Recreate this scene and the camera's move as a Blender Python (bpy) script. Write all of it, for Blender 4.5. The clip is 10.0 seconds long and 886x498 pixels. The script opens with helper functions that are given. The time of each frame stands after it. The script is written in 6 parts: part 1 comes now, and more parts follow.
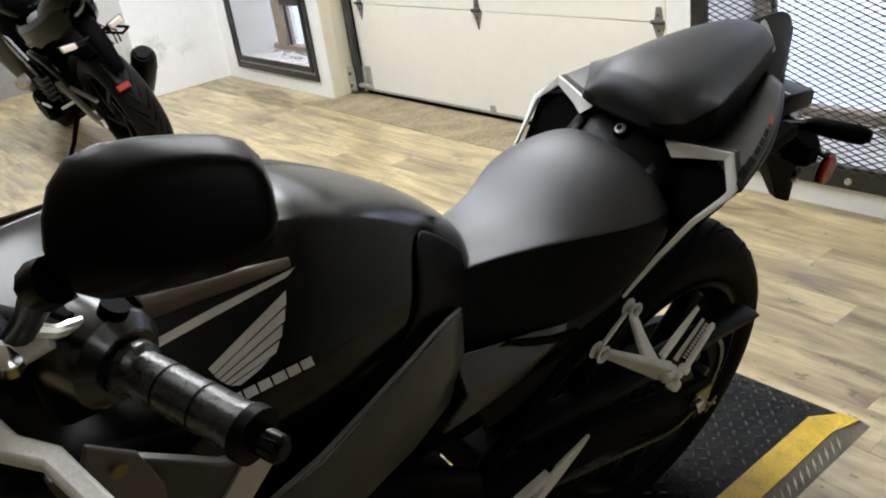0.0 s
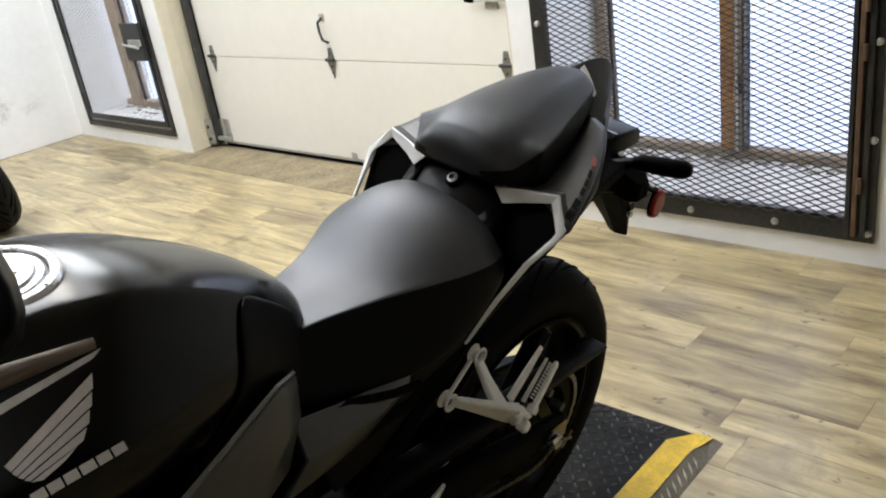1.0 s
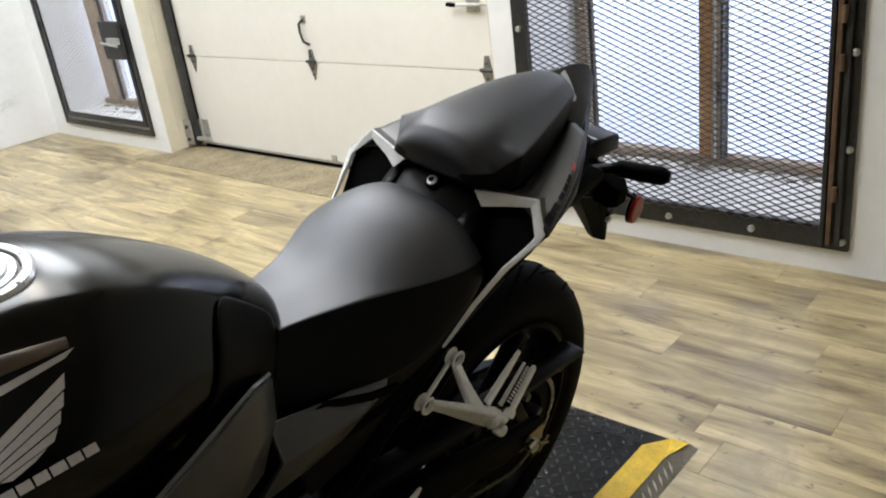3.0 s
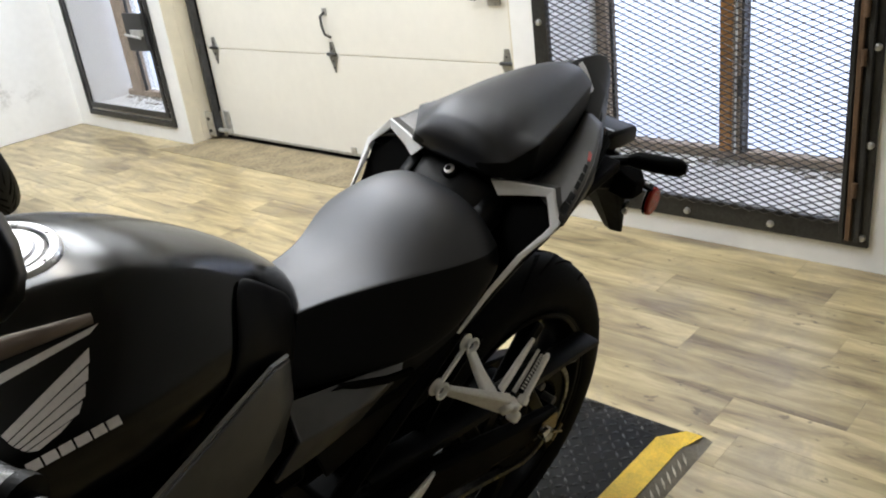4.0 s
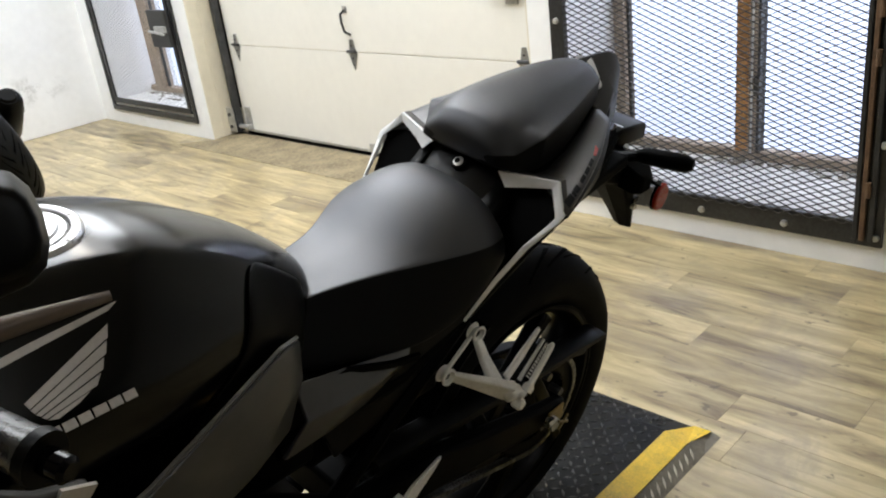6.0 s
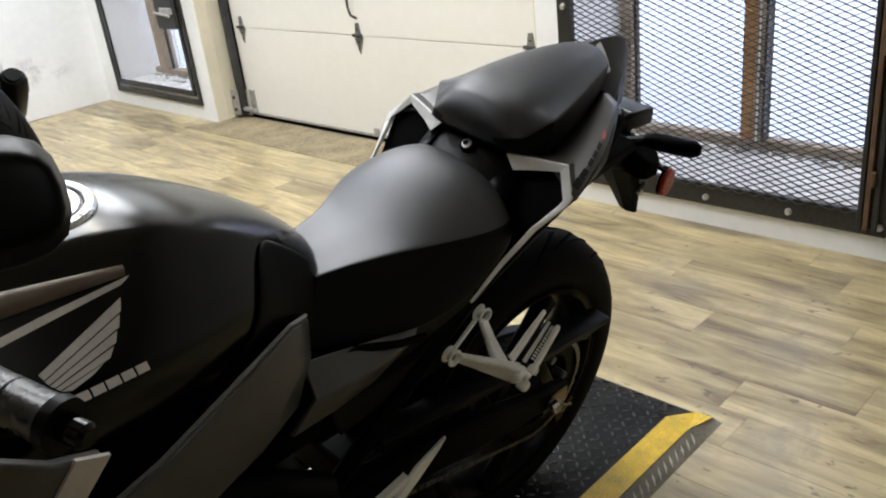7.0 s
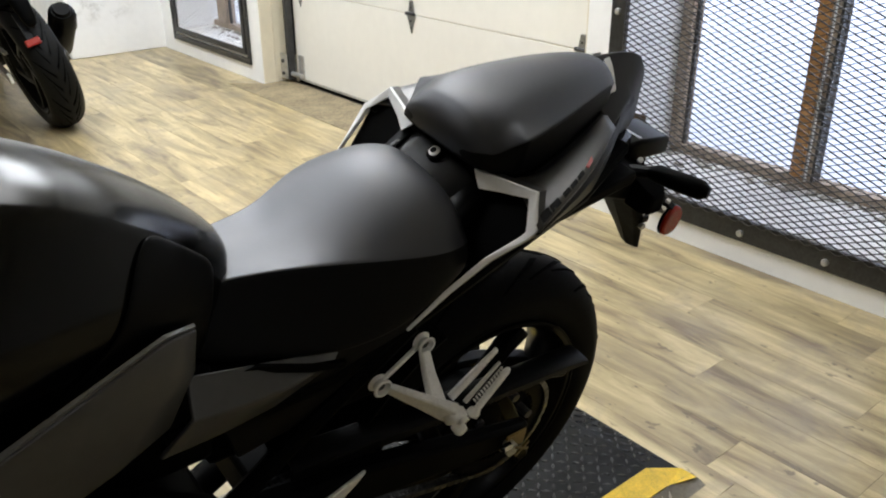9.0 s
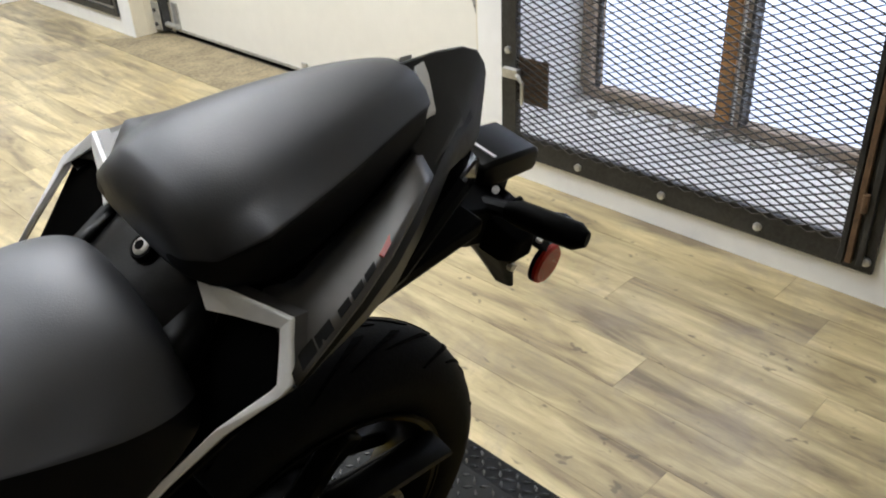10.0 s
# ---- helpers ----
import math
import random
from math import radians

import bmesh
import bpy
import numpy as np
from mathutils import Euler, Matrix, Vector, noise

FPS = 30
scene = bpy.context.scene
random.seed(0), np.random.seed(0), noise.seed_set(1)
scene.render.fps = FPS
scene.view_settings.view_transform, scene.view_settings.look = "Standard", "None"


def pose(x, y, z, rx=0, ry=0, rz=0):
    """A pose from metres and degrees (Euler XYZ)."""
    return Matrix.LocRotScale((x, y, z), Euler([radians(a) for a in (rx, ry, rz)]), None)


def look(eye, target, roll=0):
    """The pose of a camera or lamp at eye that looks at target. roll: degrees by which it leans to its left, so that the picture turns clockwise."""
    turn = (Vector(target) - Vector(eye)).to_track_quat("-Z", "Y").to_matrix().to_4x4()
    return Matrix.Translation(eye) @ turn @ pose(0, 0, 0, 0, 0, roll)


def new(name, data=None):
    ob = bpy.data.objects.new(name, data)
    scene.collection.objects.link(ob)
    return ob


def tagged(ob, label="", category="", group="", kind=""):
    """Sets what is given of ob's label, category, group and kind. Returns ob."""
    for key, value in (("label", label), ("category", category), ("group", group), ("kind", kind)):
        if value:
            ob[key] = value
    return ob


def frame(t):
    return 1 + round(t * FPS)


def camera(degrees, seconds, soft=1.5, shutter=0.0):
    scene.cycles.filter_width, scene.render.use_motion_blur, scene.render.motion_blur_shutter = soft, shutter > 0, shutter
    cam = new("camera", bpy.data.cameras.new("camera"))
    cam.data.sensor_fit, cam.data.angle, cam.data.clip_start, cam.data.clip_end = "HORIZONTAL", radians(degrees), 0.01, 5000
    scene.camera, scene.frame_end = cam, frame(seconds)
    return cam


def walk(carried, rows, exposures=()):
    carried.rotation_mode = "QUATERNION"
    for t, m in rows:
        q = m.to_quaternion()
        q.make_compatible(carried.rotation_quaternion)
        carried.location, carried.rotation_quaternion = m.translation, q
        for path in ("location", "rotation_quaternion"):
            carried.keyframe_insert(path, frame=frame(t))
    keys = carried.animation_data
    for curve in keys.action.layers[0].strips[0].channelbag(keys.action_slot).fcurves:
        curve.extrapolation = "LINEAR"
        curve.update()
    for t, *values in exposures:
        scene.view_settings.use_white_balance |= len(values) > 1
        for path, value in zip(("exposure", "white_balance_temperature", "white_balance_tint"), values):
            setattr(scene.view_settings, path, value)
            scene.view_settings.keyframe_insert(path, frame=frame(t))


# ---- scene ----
cam = camera(54.9, 10.0, soft=2.0)
METRES, EYE, TURN = 0.85, 1.217, -36.0
ROWS = [
    (0.0, 0.0, 0.0, 0.0, -3.64, -25.05, 7.81),
    (0.2, 0.0216, 0.0054, -0.0024, -7.40, -24.83, 7.52),
    (0.5, 0.0468, 0.0058, 0.0037, -10.5, -24.21, 8.64),
    (1.0, 0.0663, 0.0048, 0.0042, -12.63, -23.45, 8.11),
    (1.5, 0.0712, 0.0069, 0.0063, -13.46, -22.95, 8.23),
    (2.0, 0.0695, 0.008, 0.0029, -13.39, -23.36, 7.55),
    (2.5, 0.0684, 0.0104, 0.0031, -14.02, -23.23, 7.01),
    (4.0, 0.0658, -0.0145, -0.0028, -12.24, -23.48, 6.87),
    (4.5, 0.0722, -0.0249, 0.0004, -11.85, -23.16, 6.98),
    (5.0, 0.08, -0.0368, -0.0037, -11.77, -23.09, 6.88),
    (5.5, 0.0814, -0.0529, -0.0024, -11.18, -23.03, 7.08),
    (7.0, 0.0642, -0.0642, -0.0075, -10.38, -24.21, 6.16),
    (7.5, 0.0521, -0.0717, -0.0083, -10.67, -24.04, 5.91),
    (8.0, 0.0447, -0.0812, -0.0121, -12.3, -24.22, 5.52),
    (8.3, 0.0556, -0.0587, -0.0187, -13.98, -26.50, 4.29),
    (8.5, 0.0724, -0.0338, -0.0249, -14.09, -26.72, 4.33),
    (8.7, 0.1371, 0.0154, -0.0316, -9.98, -26.38, 4.04),
    (9.0, 0.2358, 0.0754, -0.0314, -3.87, -24.87, 0.1),
    (9.2, 0.2861, 0.1549, -0.0259, -2.87, -26.93, 2.09),
    (9.5, 0.3372, 0.3223, -0.0511, -4.22, -29.06, 2.58),
    (9.6, 0.3597, 0.3898, -0.0504, -6.39, -29.70, 1.07),
    (9.8, 0.4098, 0.4700, -0.0284, -8.50, -29.64, 0.54),
    (10.0, 0.4893, 0.5472, -0.0431, -9.11, -30.2, 2.45),
]
walk(cam, [(t, pose(0, 0, EYE, 0, 0, TURN) @ pose(METRES * x, METRES * y, METRES * z, 90 + pitch, roll, yaw))
           for t, x, y, z, yaw, pitch, roll in ROWS], exposures=[(0.0, -0.24), (2.5, -0.26), (5.5, -0.20), (7.0, -0.26), (7.5, -0.26), (8.5, -0.14), (9.0, -0.24), (9.5, -0.36), (10.0, -0.20)])

# ---- light ----
world = bpy.data.worlds.new("sky")
scene.world = world
world.use_nodes = True
wt = world.node_tree
sky = wt.nodes.new("ShaderNodeTexSky")
sky.sky_type, sky.sun_disc = "NISHITA", False
sky.sun_elevation, sky.sun_rotation = radians(35), radians(200)
wt.links.new(sky.outputs[0], wt.nodes["Background"].inputs[0])
wt.nodes["Background"].inputs[1].default_value = 0.12


def area_lamp(name, at, to, sx, sy, watts, colour):
    d = bpy.data.lights.new(name, "AREA")
    d.shape, d.size, d.size_y, d.energy, d.color = "RECTANGLE", sx, sy, watts, colour
    ob = new(name, d)
    ob.matrix_world = look(at, to)
    return ob


LAMP_COLOUR = (0.865, 0.925, 1.0)
# No panel is in view: reflections place most, the first and last are fill.
LAMPS = [((0.2, -2.3, 2.66), 9), ((1.2, 2.2, 2.66), 34), ((1.6, 1.6, 2.66), 11), ((0.05, 2.25, 2.66), 24), ((2.05, 2.95, 2.66), 38), ((1.1, 4.85, 2.66), 64), ((0.9, 7.2, 2.66), 45)]
for p, w in LAMPS:
    area_lamp("panel_light", p, (p[0], p[1], 0), 0.58, 1.18, w, LAMP_COLOUR)

# daylight falling in through the two windows
area_lamp("sky_light", (3.45, 1.22, 2.0), (2.6, 1.22, 0.3), 0.8, 0.9, 22, (0.92, 0.96, 1.0))
area_lamp("sky_light", (3.35, 4.93, 2.0), (2.6, 4.93, 0.3), 0.7, 0.7, 8, (0.92, 0.96, 1.0))


# ---- materials ----
def nt_new(name):
    m = bpy.data.materials.new(name)
    m.use_nodes = True
    t = m.node_tree
    return m, t, t.nodes["Principled BSDF"]


def node(t, kind, **kw):
    n = t.nodes.new(kind)
    for k, v in kw.items():
        n.inputs[k].default_value = v
    return n


def material(name, base, rough=0.5, sheen=0.0, metal=0.0, vary=0.25, scale=14.0, bump=0.0, bump_scale=300.0, rough_vary=0.12,
             stretch=(1, 1, 1), coat=0.0, island=False, specular=0.5, dust=0.0):
    """A surface with tone variation at two scales, uneven gloss and fine relief."""
    m, t, b = nt_new(name)
    tc = t.nodes.new("ShaderNodeTexCoord")
    mp = t.nodes.new("ShaderNodeMapping")
    mp.inputs["Scale"].default_value = stretch
    t.links.new(tc.outputs["Object"], mp.inputs["Vector"])
    n1 = node(t, "ShaderNodeTexNoise", Scale=scale, Detail=5.0, Roughness=0.6)
    n2 = node(t, "ShaderNodeTexNoise", Scale=scale * 9.0, Detail=3.0)
    t.links.new(mp.outputs[0], n1.inputs["Vector"])
    t.links.new(mp.outputs[0], n2.inputs["Vector"])
    add = t.nodes.new("ShaderNodeMath")
    add.operation = "MULTIPLY_ADD"
    add.inputs[1].default_value = 0.4
    t.links.new(n2.outputs[0], add.inputs[0])
    mul = t.nodes.new("ShaderNodeMath")
    mul.operation = "MULTIPLY"
    mul.inputs[1].default_value = 0.6
    t.links.new(n1.outputs[0], mul.inputs[0])
    t.links.new(mul.outputs[0], add.inputs[2])
    ramp = t.nodes.new("ShaderNodeValToRGB")
    lo = [max(0.0, c * (1 - vary)) for c in base]
    hi = [min(1.0, c * (1 + vary) + dust) for c in base]
    ramp.color_ramp.elements[0].position, ramp.color_ramp.elements[1].position = 0.33, 0.67
    ramp.color_ramp.elements[0].color = (*lo, 1)
    ramp.color_ramp.elements[1].color = (*hi, 1)
    t.links.new(add.outputs[0], ramp.inputs[0])
    t.links.new(ramp.outputs[0], b.inputs["Base Color"])
    rr = node(t, "ShaderNodeMapRange")
    rr.inputs["To Min"].default_value = max(0.03, rough - rough_vary)
    rr.inputs["To Max"].default_value = min(1.0, rough + rough_vary)
    t.links.new(n1.outputs[0], rr.inputs[0])
    t.links.new(rr.outputs[0], b.inputs["Roughness"])
    b.inputs["Metallic"].default_value = metal
    b.inputs["Specular IOR Level"].default_value = specular
    b.inputs["Coat Weight"].default_value = coat
    b.inputs["Sheen Weight"].default_value, b.inputs["Sheen Roughness"].default_value = sheen, 0.45
    if bump:
        n3 = node(t, "ShaderNodeTexNoise", Scale=bump_scale, Detail=2.0)
        t.links.new(mp.outputs[0], n3.inputs["Vector"])
        bp = node(t, "ShaderNodeBump", Strength=bump, Distance=0.002)
        t.links.new(n3.outputs[0], bp.inputs["Height"])
        t.links.new(bp.outputs[0], b.inputs["Normal"])
    return m


def emitter(name, colour, strength):
    m, t, b = nt_new(name)
    b.inputs["Base Color"].default_value = (*colour, 1)
    b.inputs["Emission Color"].default_value = (*colour, 1)
    b.inputs["Emission Strength"].default_value = strength
    return m


M = {}
M["wall"] = material("white_wall_paint", (0.90, 0.90, 0.895), 0.55, vary=0.04, scale=2.5, bump=0.12, bump_scale=60)
M["cream"] = material("cream_jamb_paint", (0.72, 0.66, 0.52), 0.5, vary=0.06, scale=3, bump=0.1, bump_scale=60)
M["ceiling"] = material("ceiling_board", (0.78, 0.77, 0.73), 0.7, vary=0.04, scale=2, bump=0.1, bump_scale=40)
M["door"] = material("cream_door_steel", (0.83, 0.808, 0.745), 0.38, vary=0.03, scale=2.0, bump=0.05, bump_scale=220)
M["galv"] = material("galvanised_steel", (0.55, 0.55, 0.54), 0.42, metal=0.85, vary=0.3, scale=40, bump=0.1, bump_scale=200)
M["hinge_steel"] = material("dull_hinge_steel", (0.30, 0.30, 0.295), 0.42, metal=0.8, vary=0.4, scale=50, bump=0.1, bump_scale=200)
M["dark_steel"] = material("dark_steel_track", (0.06, 0.06, 0.06), 0.5, metal=0.5, vary=0.4, scale=18, bump=0.15)
M["gate"] = material("black_painted_steel", (0.012, 0.0118, 0.0115), 0.42, vary=0.45, scale=12, bump=0.15, bump_scale=120, dust=0.02)
M["rust"] = material("rusty_brown_steel", (0.11, 0.062, 0.032), 0.6, vary=0.5, scale=20, bump=0.3, bump_scale=160)
M["mesh"] = material("expanded_metal", (0.06, 0.055, 0.05), 0.5, metal=0.4, vary=0.4, scale=25)
M["wood"] = material("stained_window_wood", (0.50, 0.235, 0.07), 0.5, vary=0.35, scale=9, stretch=(6, 6, 0.5), bump=0.2, bump_scale=90)
M["old_wood"] = material("weathered_window_wood", (0.42, 0.33, 0.25), 0.6, vary=0.45, scale=12, stretch=(5, 5, 0.6), bump=0.3, bump_scale=90)
M["sill"] = material("dusty_grey_sill", (0.78, 0.77, 0.75), 0.65, vary=0.25, scale=14, bump=0.25, bump_scale=120)
M["sand"] = material("sawdust_debris", (0.36, 0.33, 0.28), 0.9, vary=0.5, scale=60, bump=0.6, bump_scale=250)
M["threshold"] = material("worn_tan_threshold", (0.235, 0.185, 0.105), 0.65, vary=0.5, scale=7, bump=0.4, bump_scale=90, dust=0.03)
M["slab"] = material("subfloor", (0.12, 0.10, 0.07), 0.8, vary=0.2)
M["rubber_mat"] = material("black_mat_vinyl", (0.0055, 0.0056, 0.0058), 0.40, specular=0.16, vary=0.35, scale=10, bump=0.2, bump_scale=240)
# Lugs paler than the mat, which puts part of their glint into the colour.
M["lug"] = material("glint_mat_tread", (0.024, 0.024, 0.0243), 0.26, specular=0.8, vary=0.4, scale=18)
M["bevel_lug"] = material("pale_bevel_tread", (0.48, 0.44, 0.36), 0.38, vary=0.4, scale=18)
M["mat_side"] = material("grey_mat_bevel", (0.16, 0.142, 0.108), 0.38, vary=0.4, scale=14, bump=0.2, bump_scale=240)
M["yellow"] = material("yellow_mat_vinyl", (0.72, 0.48, 0.033), 0.45, vary=0.30, scale=26, bump=0.2, bump_scale=160)
M["tank"] = material("satin_black_metallic_paint", (0.0022, 0.0022, 0.0021), 0.18, vary=0.2, scale=6, rough_vary=0.03, specular=0.27)
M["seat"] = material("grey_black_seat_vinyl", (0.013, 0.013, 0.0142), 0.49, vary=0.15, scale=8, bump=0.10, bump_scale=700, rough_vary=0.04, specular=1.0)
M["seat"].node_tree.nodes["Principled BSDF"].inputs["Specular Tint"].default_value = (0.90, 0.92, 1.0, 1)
# Seat vinyl again, darker: the shade on its sides is in the colour.
M["seat_shade"] = material("shaded_seat_side_vinyl", (0.0030, 0.0030, 0.0032), 0.58, vary=0.15, scale=8, bump=0.12, bump_scale=700, rough_vary=0.04, specular=0.13)
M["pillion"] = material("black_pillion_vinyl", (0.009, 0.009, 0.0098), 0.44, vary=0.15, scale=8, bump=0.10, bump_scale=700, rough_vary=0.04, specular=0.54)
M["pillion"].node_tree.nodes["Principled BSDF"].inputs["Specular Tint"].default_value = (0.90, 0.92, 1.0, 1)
# Pillion vinyl copied and darkened, standing for shade down the cushion's flanks.
M["pillion_shade"] = material("shaded_pillion_side_vinyl", (0.002, 0.002, 0.0022), 0.52, vary=0.15, scale=8, bump=0.12, bump_scale=700, rough_vary=0.04, specular=0.14)
M["black"] = material("black_plastic", (0.0015, 0.0015, 0.0015), 0.42, specular=0.10, vary=0.3, scale=16, bump=0.08, bump_scale=500)
M["rim"] = material("satin_black_wheel_paint", (0.0022, 0.0022, 0.0022), 0.34, specular=0.08, vary=0.3, scale=16)
M["matte"] = material("matte_black_metal", (0.0008, 0.0008, 0.0008), 0.55, specular=0.04, vary=0.3, scale=16)
M["carbon"] = material("textured_black_plastic", (0.003, 0.003, 0.0032), 0.36, specular=0.14, vary=0.4, scale=120, bump=0.10, bump_scale=600)
M["silver"] = material("silver_grey_paint", (0.86, 0.86, 0.87), 0.33, metal=0.05, vary=0.08, scale=10, rough_vary=0.05)
M["grey"] = material("dark_grey_metallic_paint", (0.082, 0.0815, 0.081), 0.36, metal=0.55, specular=0.35, vary=0.1, scale=8, rough_vary=0.05)
M["alu"] = material("cast_aluminium", (0.90, 0.87, 0.84), 0.34, metal=0.05, vary=0.15, scale=30, bump=0.12, bump_scale=400)
M["cap_metal"] = material("brushed_silver_cap", (0.62, 0.62, 0.63), 0.30, metal=0.6, vary=0.15, scale=40, bump=0.05, bump_scale=500)
M["chrome"] = material("bright_steel", (0.72, 0.72, 0.72), 0.18, metal=1.0, vary=0.1, scale=30)
M["tyre"] = material("tyre_rubber", (0.0045, 0.0044, 0.0043), 0.60, specular=0.03, vary=0.35, scale=22, bump=0.2, bump_scale=260, dust=0.001)
# Tyre rubber for the parked wheel, coloured dark for the shade it stands in.
M["dark_tyre"] = material("shaded_tyre_rubber", (0.0045, 0.0045, 0.0044), 0.5, specular=0.12, vary=0.35, scale=22, bump=0.2, bump_scale=260)
M["groove"] = material("shaded_groove_rubber", (0.0012, 0.0012, 0.0012), 0.8, vary=0.2, specular=0.02)
M["chain"] = material("worn_chain_steel", (0.11, 0.11, 0.107), 0.36, metal=0.9, vary=0.5, scale=60)
M["gold"] = material("zinc_gold_plate", (0.22, 0.165, 0.075), 0.35, metal=0.8, vary=0.25, scale=40)
M["red"] = material("red_reflector", (0.33, 0.015, 0.007), 0.24, vary=0.3, scale=160, bump=0.3, bump_scale=600, specular=0.25)
M["red_mark"] = material("red_decal", (0.42, 0.022, 0.016), 0.4, vary=0.1)
M["pale"] = material("pale_silver_decal", (0.52, 0.49, 0.46), 0.38, metal=0.3, vary=0.12, scale=30)
M["charcoal"] = material("charcoal_decal", (0.006, 0.006, 0.006), 0.6, vary=0.2, specular=0.1)
M["gloss"] = material("gloss_black_paint", (0.003, 0.003, 0.0034), 0.06, vary=0.2, rough_vary=0.04, specular=0.15)
M["fairing"] = material("polished_black_paint", (0.0012, 0.0012, 0.0013), 0.16, vary=0.2, rough_vary=0.02, specular=0.05)
# Reflector red copied darker, so its shade is part of the colour.
M["dull_red"] = material("shaded_red_reflector", (0.24, 0.012, 0.006), 0.3, vary=0.3, scale=160, specular=0.25)
M["lens"] = material("clear_signal_lens", (0.66, 0.60, 0.55), 0.2, vary=0.2, scale=90, bump=0.3, bump_scale=500)
M["label"] = material("pale_label", (0.45, 0.45, 0.45), 0.5, vary=0.1)
M["mirror_shell"] = material("black_mirror_plastic", (0.002, 0.002, 0.002), 0.34, vary=0.2, specular=0.10)
M["grip"] = material("worn_grip_rubber", (0.007, 0.007, 0.0075), 0.27, vary=0.5, scale=90, bump=0.10, bump_scale=900, dust=0.005, specular=0.7)
M["switch"] = material("satin_switch_plastic", (0.007, 0.007, 0.0075), 0.24, vary=0.3, scale=30, specular=0.75)
M["tailgrey"] = material("tail_grey_paint", (0.088, 0.0855, 0.0855), 0.36, metal=0.7, vary=0.1, scale=8, rough_vary=0.05)
M["tail_black"] = material("satin_black_tail_plastic", (0.012, 0.0115, 0.011), 0.46, specular=0.26, vary=0.2, scale=20, bump=0.06, bump_scale=600)
M["outside"] = emitter("bright_overcast_outside", (0.74, 0.80, 0.97), 1.35)
M["brown_grey"] = material("brown_grey_shroud", (0.13, 0.10, 0.08), 0.36, metal=0.3, vary=0.1, scale=8, rough_vary=0.05)
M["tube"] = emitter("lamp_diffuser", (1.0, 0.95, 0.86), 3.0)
M["back"] = material("darkened_unseen_wall", (0.07, 0.07, 0.068), 0.8, vary=0.12, scale=3)
M["far_paint"] = material("off_white_far_wall", (0.80, 0.79, 0.77), 0.6, vary=0.08, scale=3)
M["lip"] = material("highlit_grey_edge", (0.15, 0.148, 0.145), 0.38, metal=0.15, vary=0.15, scale=30)
M["wing"] = material("mauve_grey_paint", (0.11, 0.095, 0.09), 0.36, metal=0.3, vary=0.1, scale=8, rough_vary=0.05)
M["bench_grey"] = material("grey_bench_paint", (0.34, 0.335, 0.32), 0.6, vary=0.15, scale=5)


def plank_material(joined=False):
    """Oak-look planks, each with a tone of its own."""
    m, t, b = nt_new("worn_oak_vinyl_plank")
    tc = t.nodes.new("ShaderNodeTexCoord")
    if joined:
        tone = t.nodes.new("ShaderNodeNewGeometry").outputs["Random Per Island"]
    else:
        tone = t.nodes.new("ShaderNodeObjectInfo").outputs["Random"]
    off = t.nodes.new("ShaderNodeVectorMath")
    off.operation = "MULTIPLY_ADD"
    comb = t.nodes.new("ShaderNodeCombineXYZ")
    for i in range(3):
        t.links.new(tone, comb.inputs[i])
    off.inputs[1].default_value = (37.0, 91.0, 13.0)
    t.links.new(comb.outputs[0], off.inputs[0])
    t.links.new(tc.outputs["Object"], off.inputs[2])

    def streak(sx, sy, scale, detail, distort=0.4):
        mp = t.nodes.new("ShaderNodeMapping")
        mp.inputs["Scale"].default_value = (sx, sy, 1)
        t.links.new(off.outputs[0], mp.inputs["Vector"])
        n = node(t, "ShaderNodeTexNoise", Scale=scale, Detail=detail, Roughness=0.62, Distortion=distort)
        t.links.new(mp.outputs[0], n.inputs["Vector"])
        return n
    grain = streak(22, 1.6, 3.0, 6.0)
    cloud = streak(7.5, 1.3, 1.6, 9.0, 0.6)
    fine = streak(110, 6.0, 4.0, 4.0)
    knots = streak(13, 8.0, 2.6, 2.0, 0.3)
    r1 = t.nodes.new("ShaderNodeValToRGB")
    e = r1.color_ramp.elements
    e[0].position, e[0].color = 0.35, (0.180, 0.134, 0.076, 1)
    e[1].position, e[1].color = 0.64, (0.600, 0.490, 0.275, 1)
    mid = e.new(0.46)
    mid.color = (0.375, 0.298, 0.158, 1)
    top = e.new(0.54)
    top.color = (0.470, 0.380, 0.205, 1)
    t.links.new(cloud.outputs[0], r1.inputs[0])
    grey = t.nodes.new("ShaderNodeMix")
    grey.data_type = "RGBA"
    grey.inputs["B"].default_value = (0.20, 0.155, 0.095, 1)
    gr = node(t, "ShaderNodeMapRange")
    gr.inputs["From Min"].default_value, gr.inputs["From Max"].default_value = 0.50, 0.72
    gr.inputs["To Max"].default_value = 0.46
    t.links.new(grain.outputs[0], gr.inputs[0])
    t.links.new(gr.outputs[0], grey.inputs["Factor"])
    t.links.new(r1.outputs[0], grey.inputs["A"])
    kn = t.nodes.new("ShaderNodeMix")
    kn.data_type = "RGBA"
    kn.inputs["B"].default_value = (0.10, 0.075, 0.045, 1)
    kr = node(t, "ShaderNodeMapRange")
    kr.inputs["From Min"].default_value, kr.inputs["From Max"].default_value = 0.665, 0.72
    kr.inputs["To Max"].default_value = 0.7
    t.links.new(knots.outputs[0], kr.inputs[0])
    t.links.new(kr.outputs[0], kn.inputs["Factor"])
    t.links.new(grey.outputs["Result"], kn.inputs["A"])
    hv = t.nodes.new("ShaderNodeHueSaturation")
    vr = node(t, "ShaderNodeMapRange")
    vr.inputs["To Min"].default_value, vr.inputs["To Max"].default_value = 0.85, 1.06
    t.links.new(tone, vr.inputs[0])
    fv = node(t, "ShaderNodeMapRange")
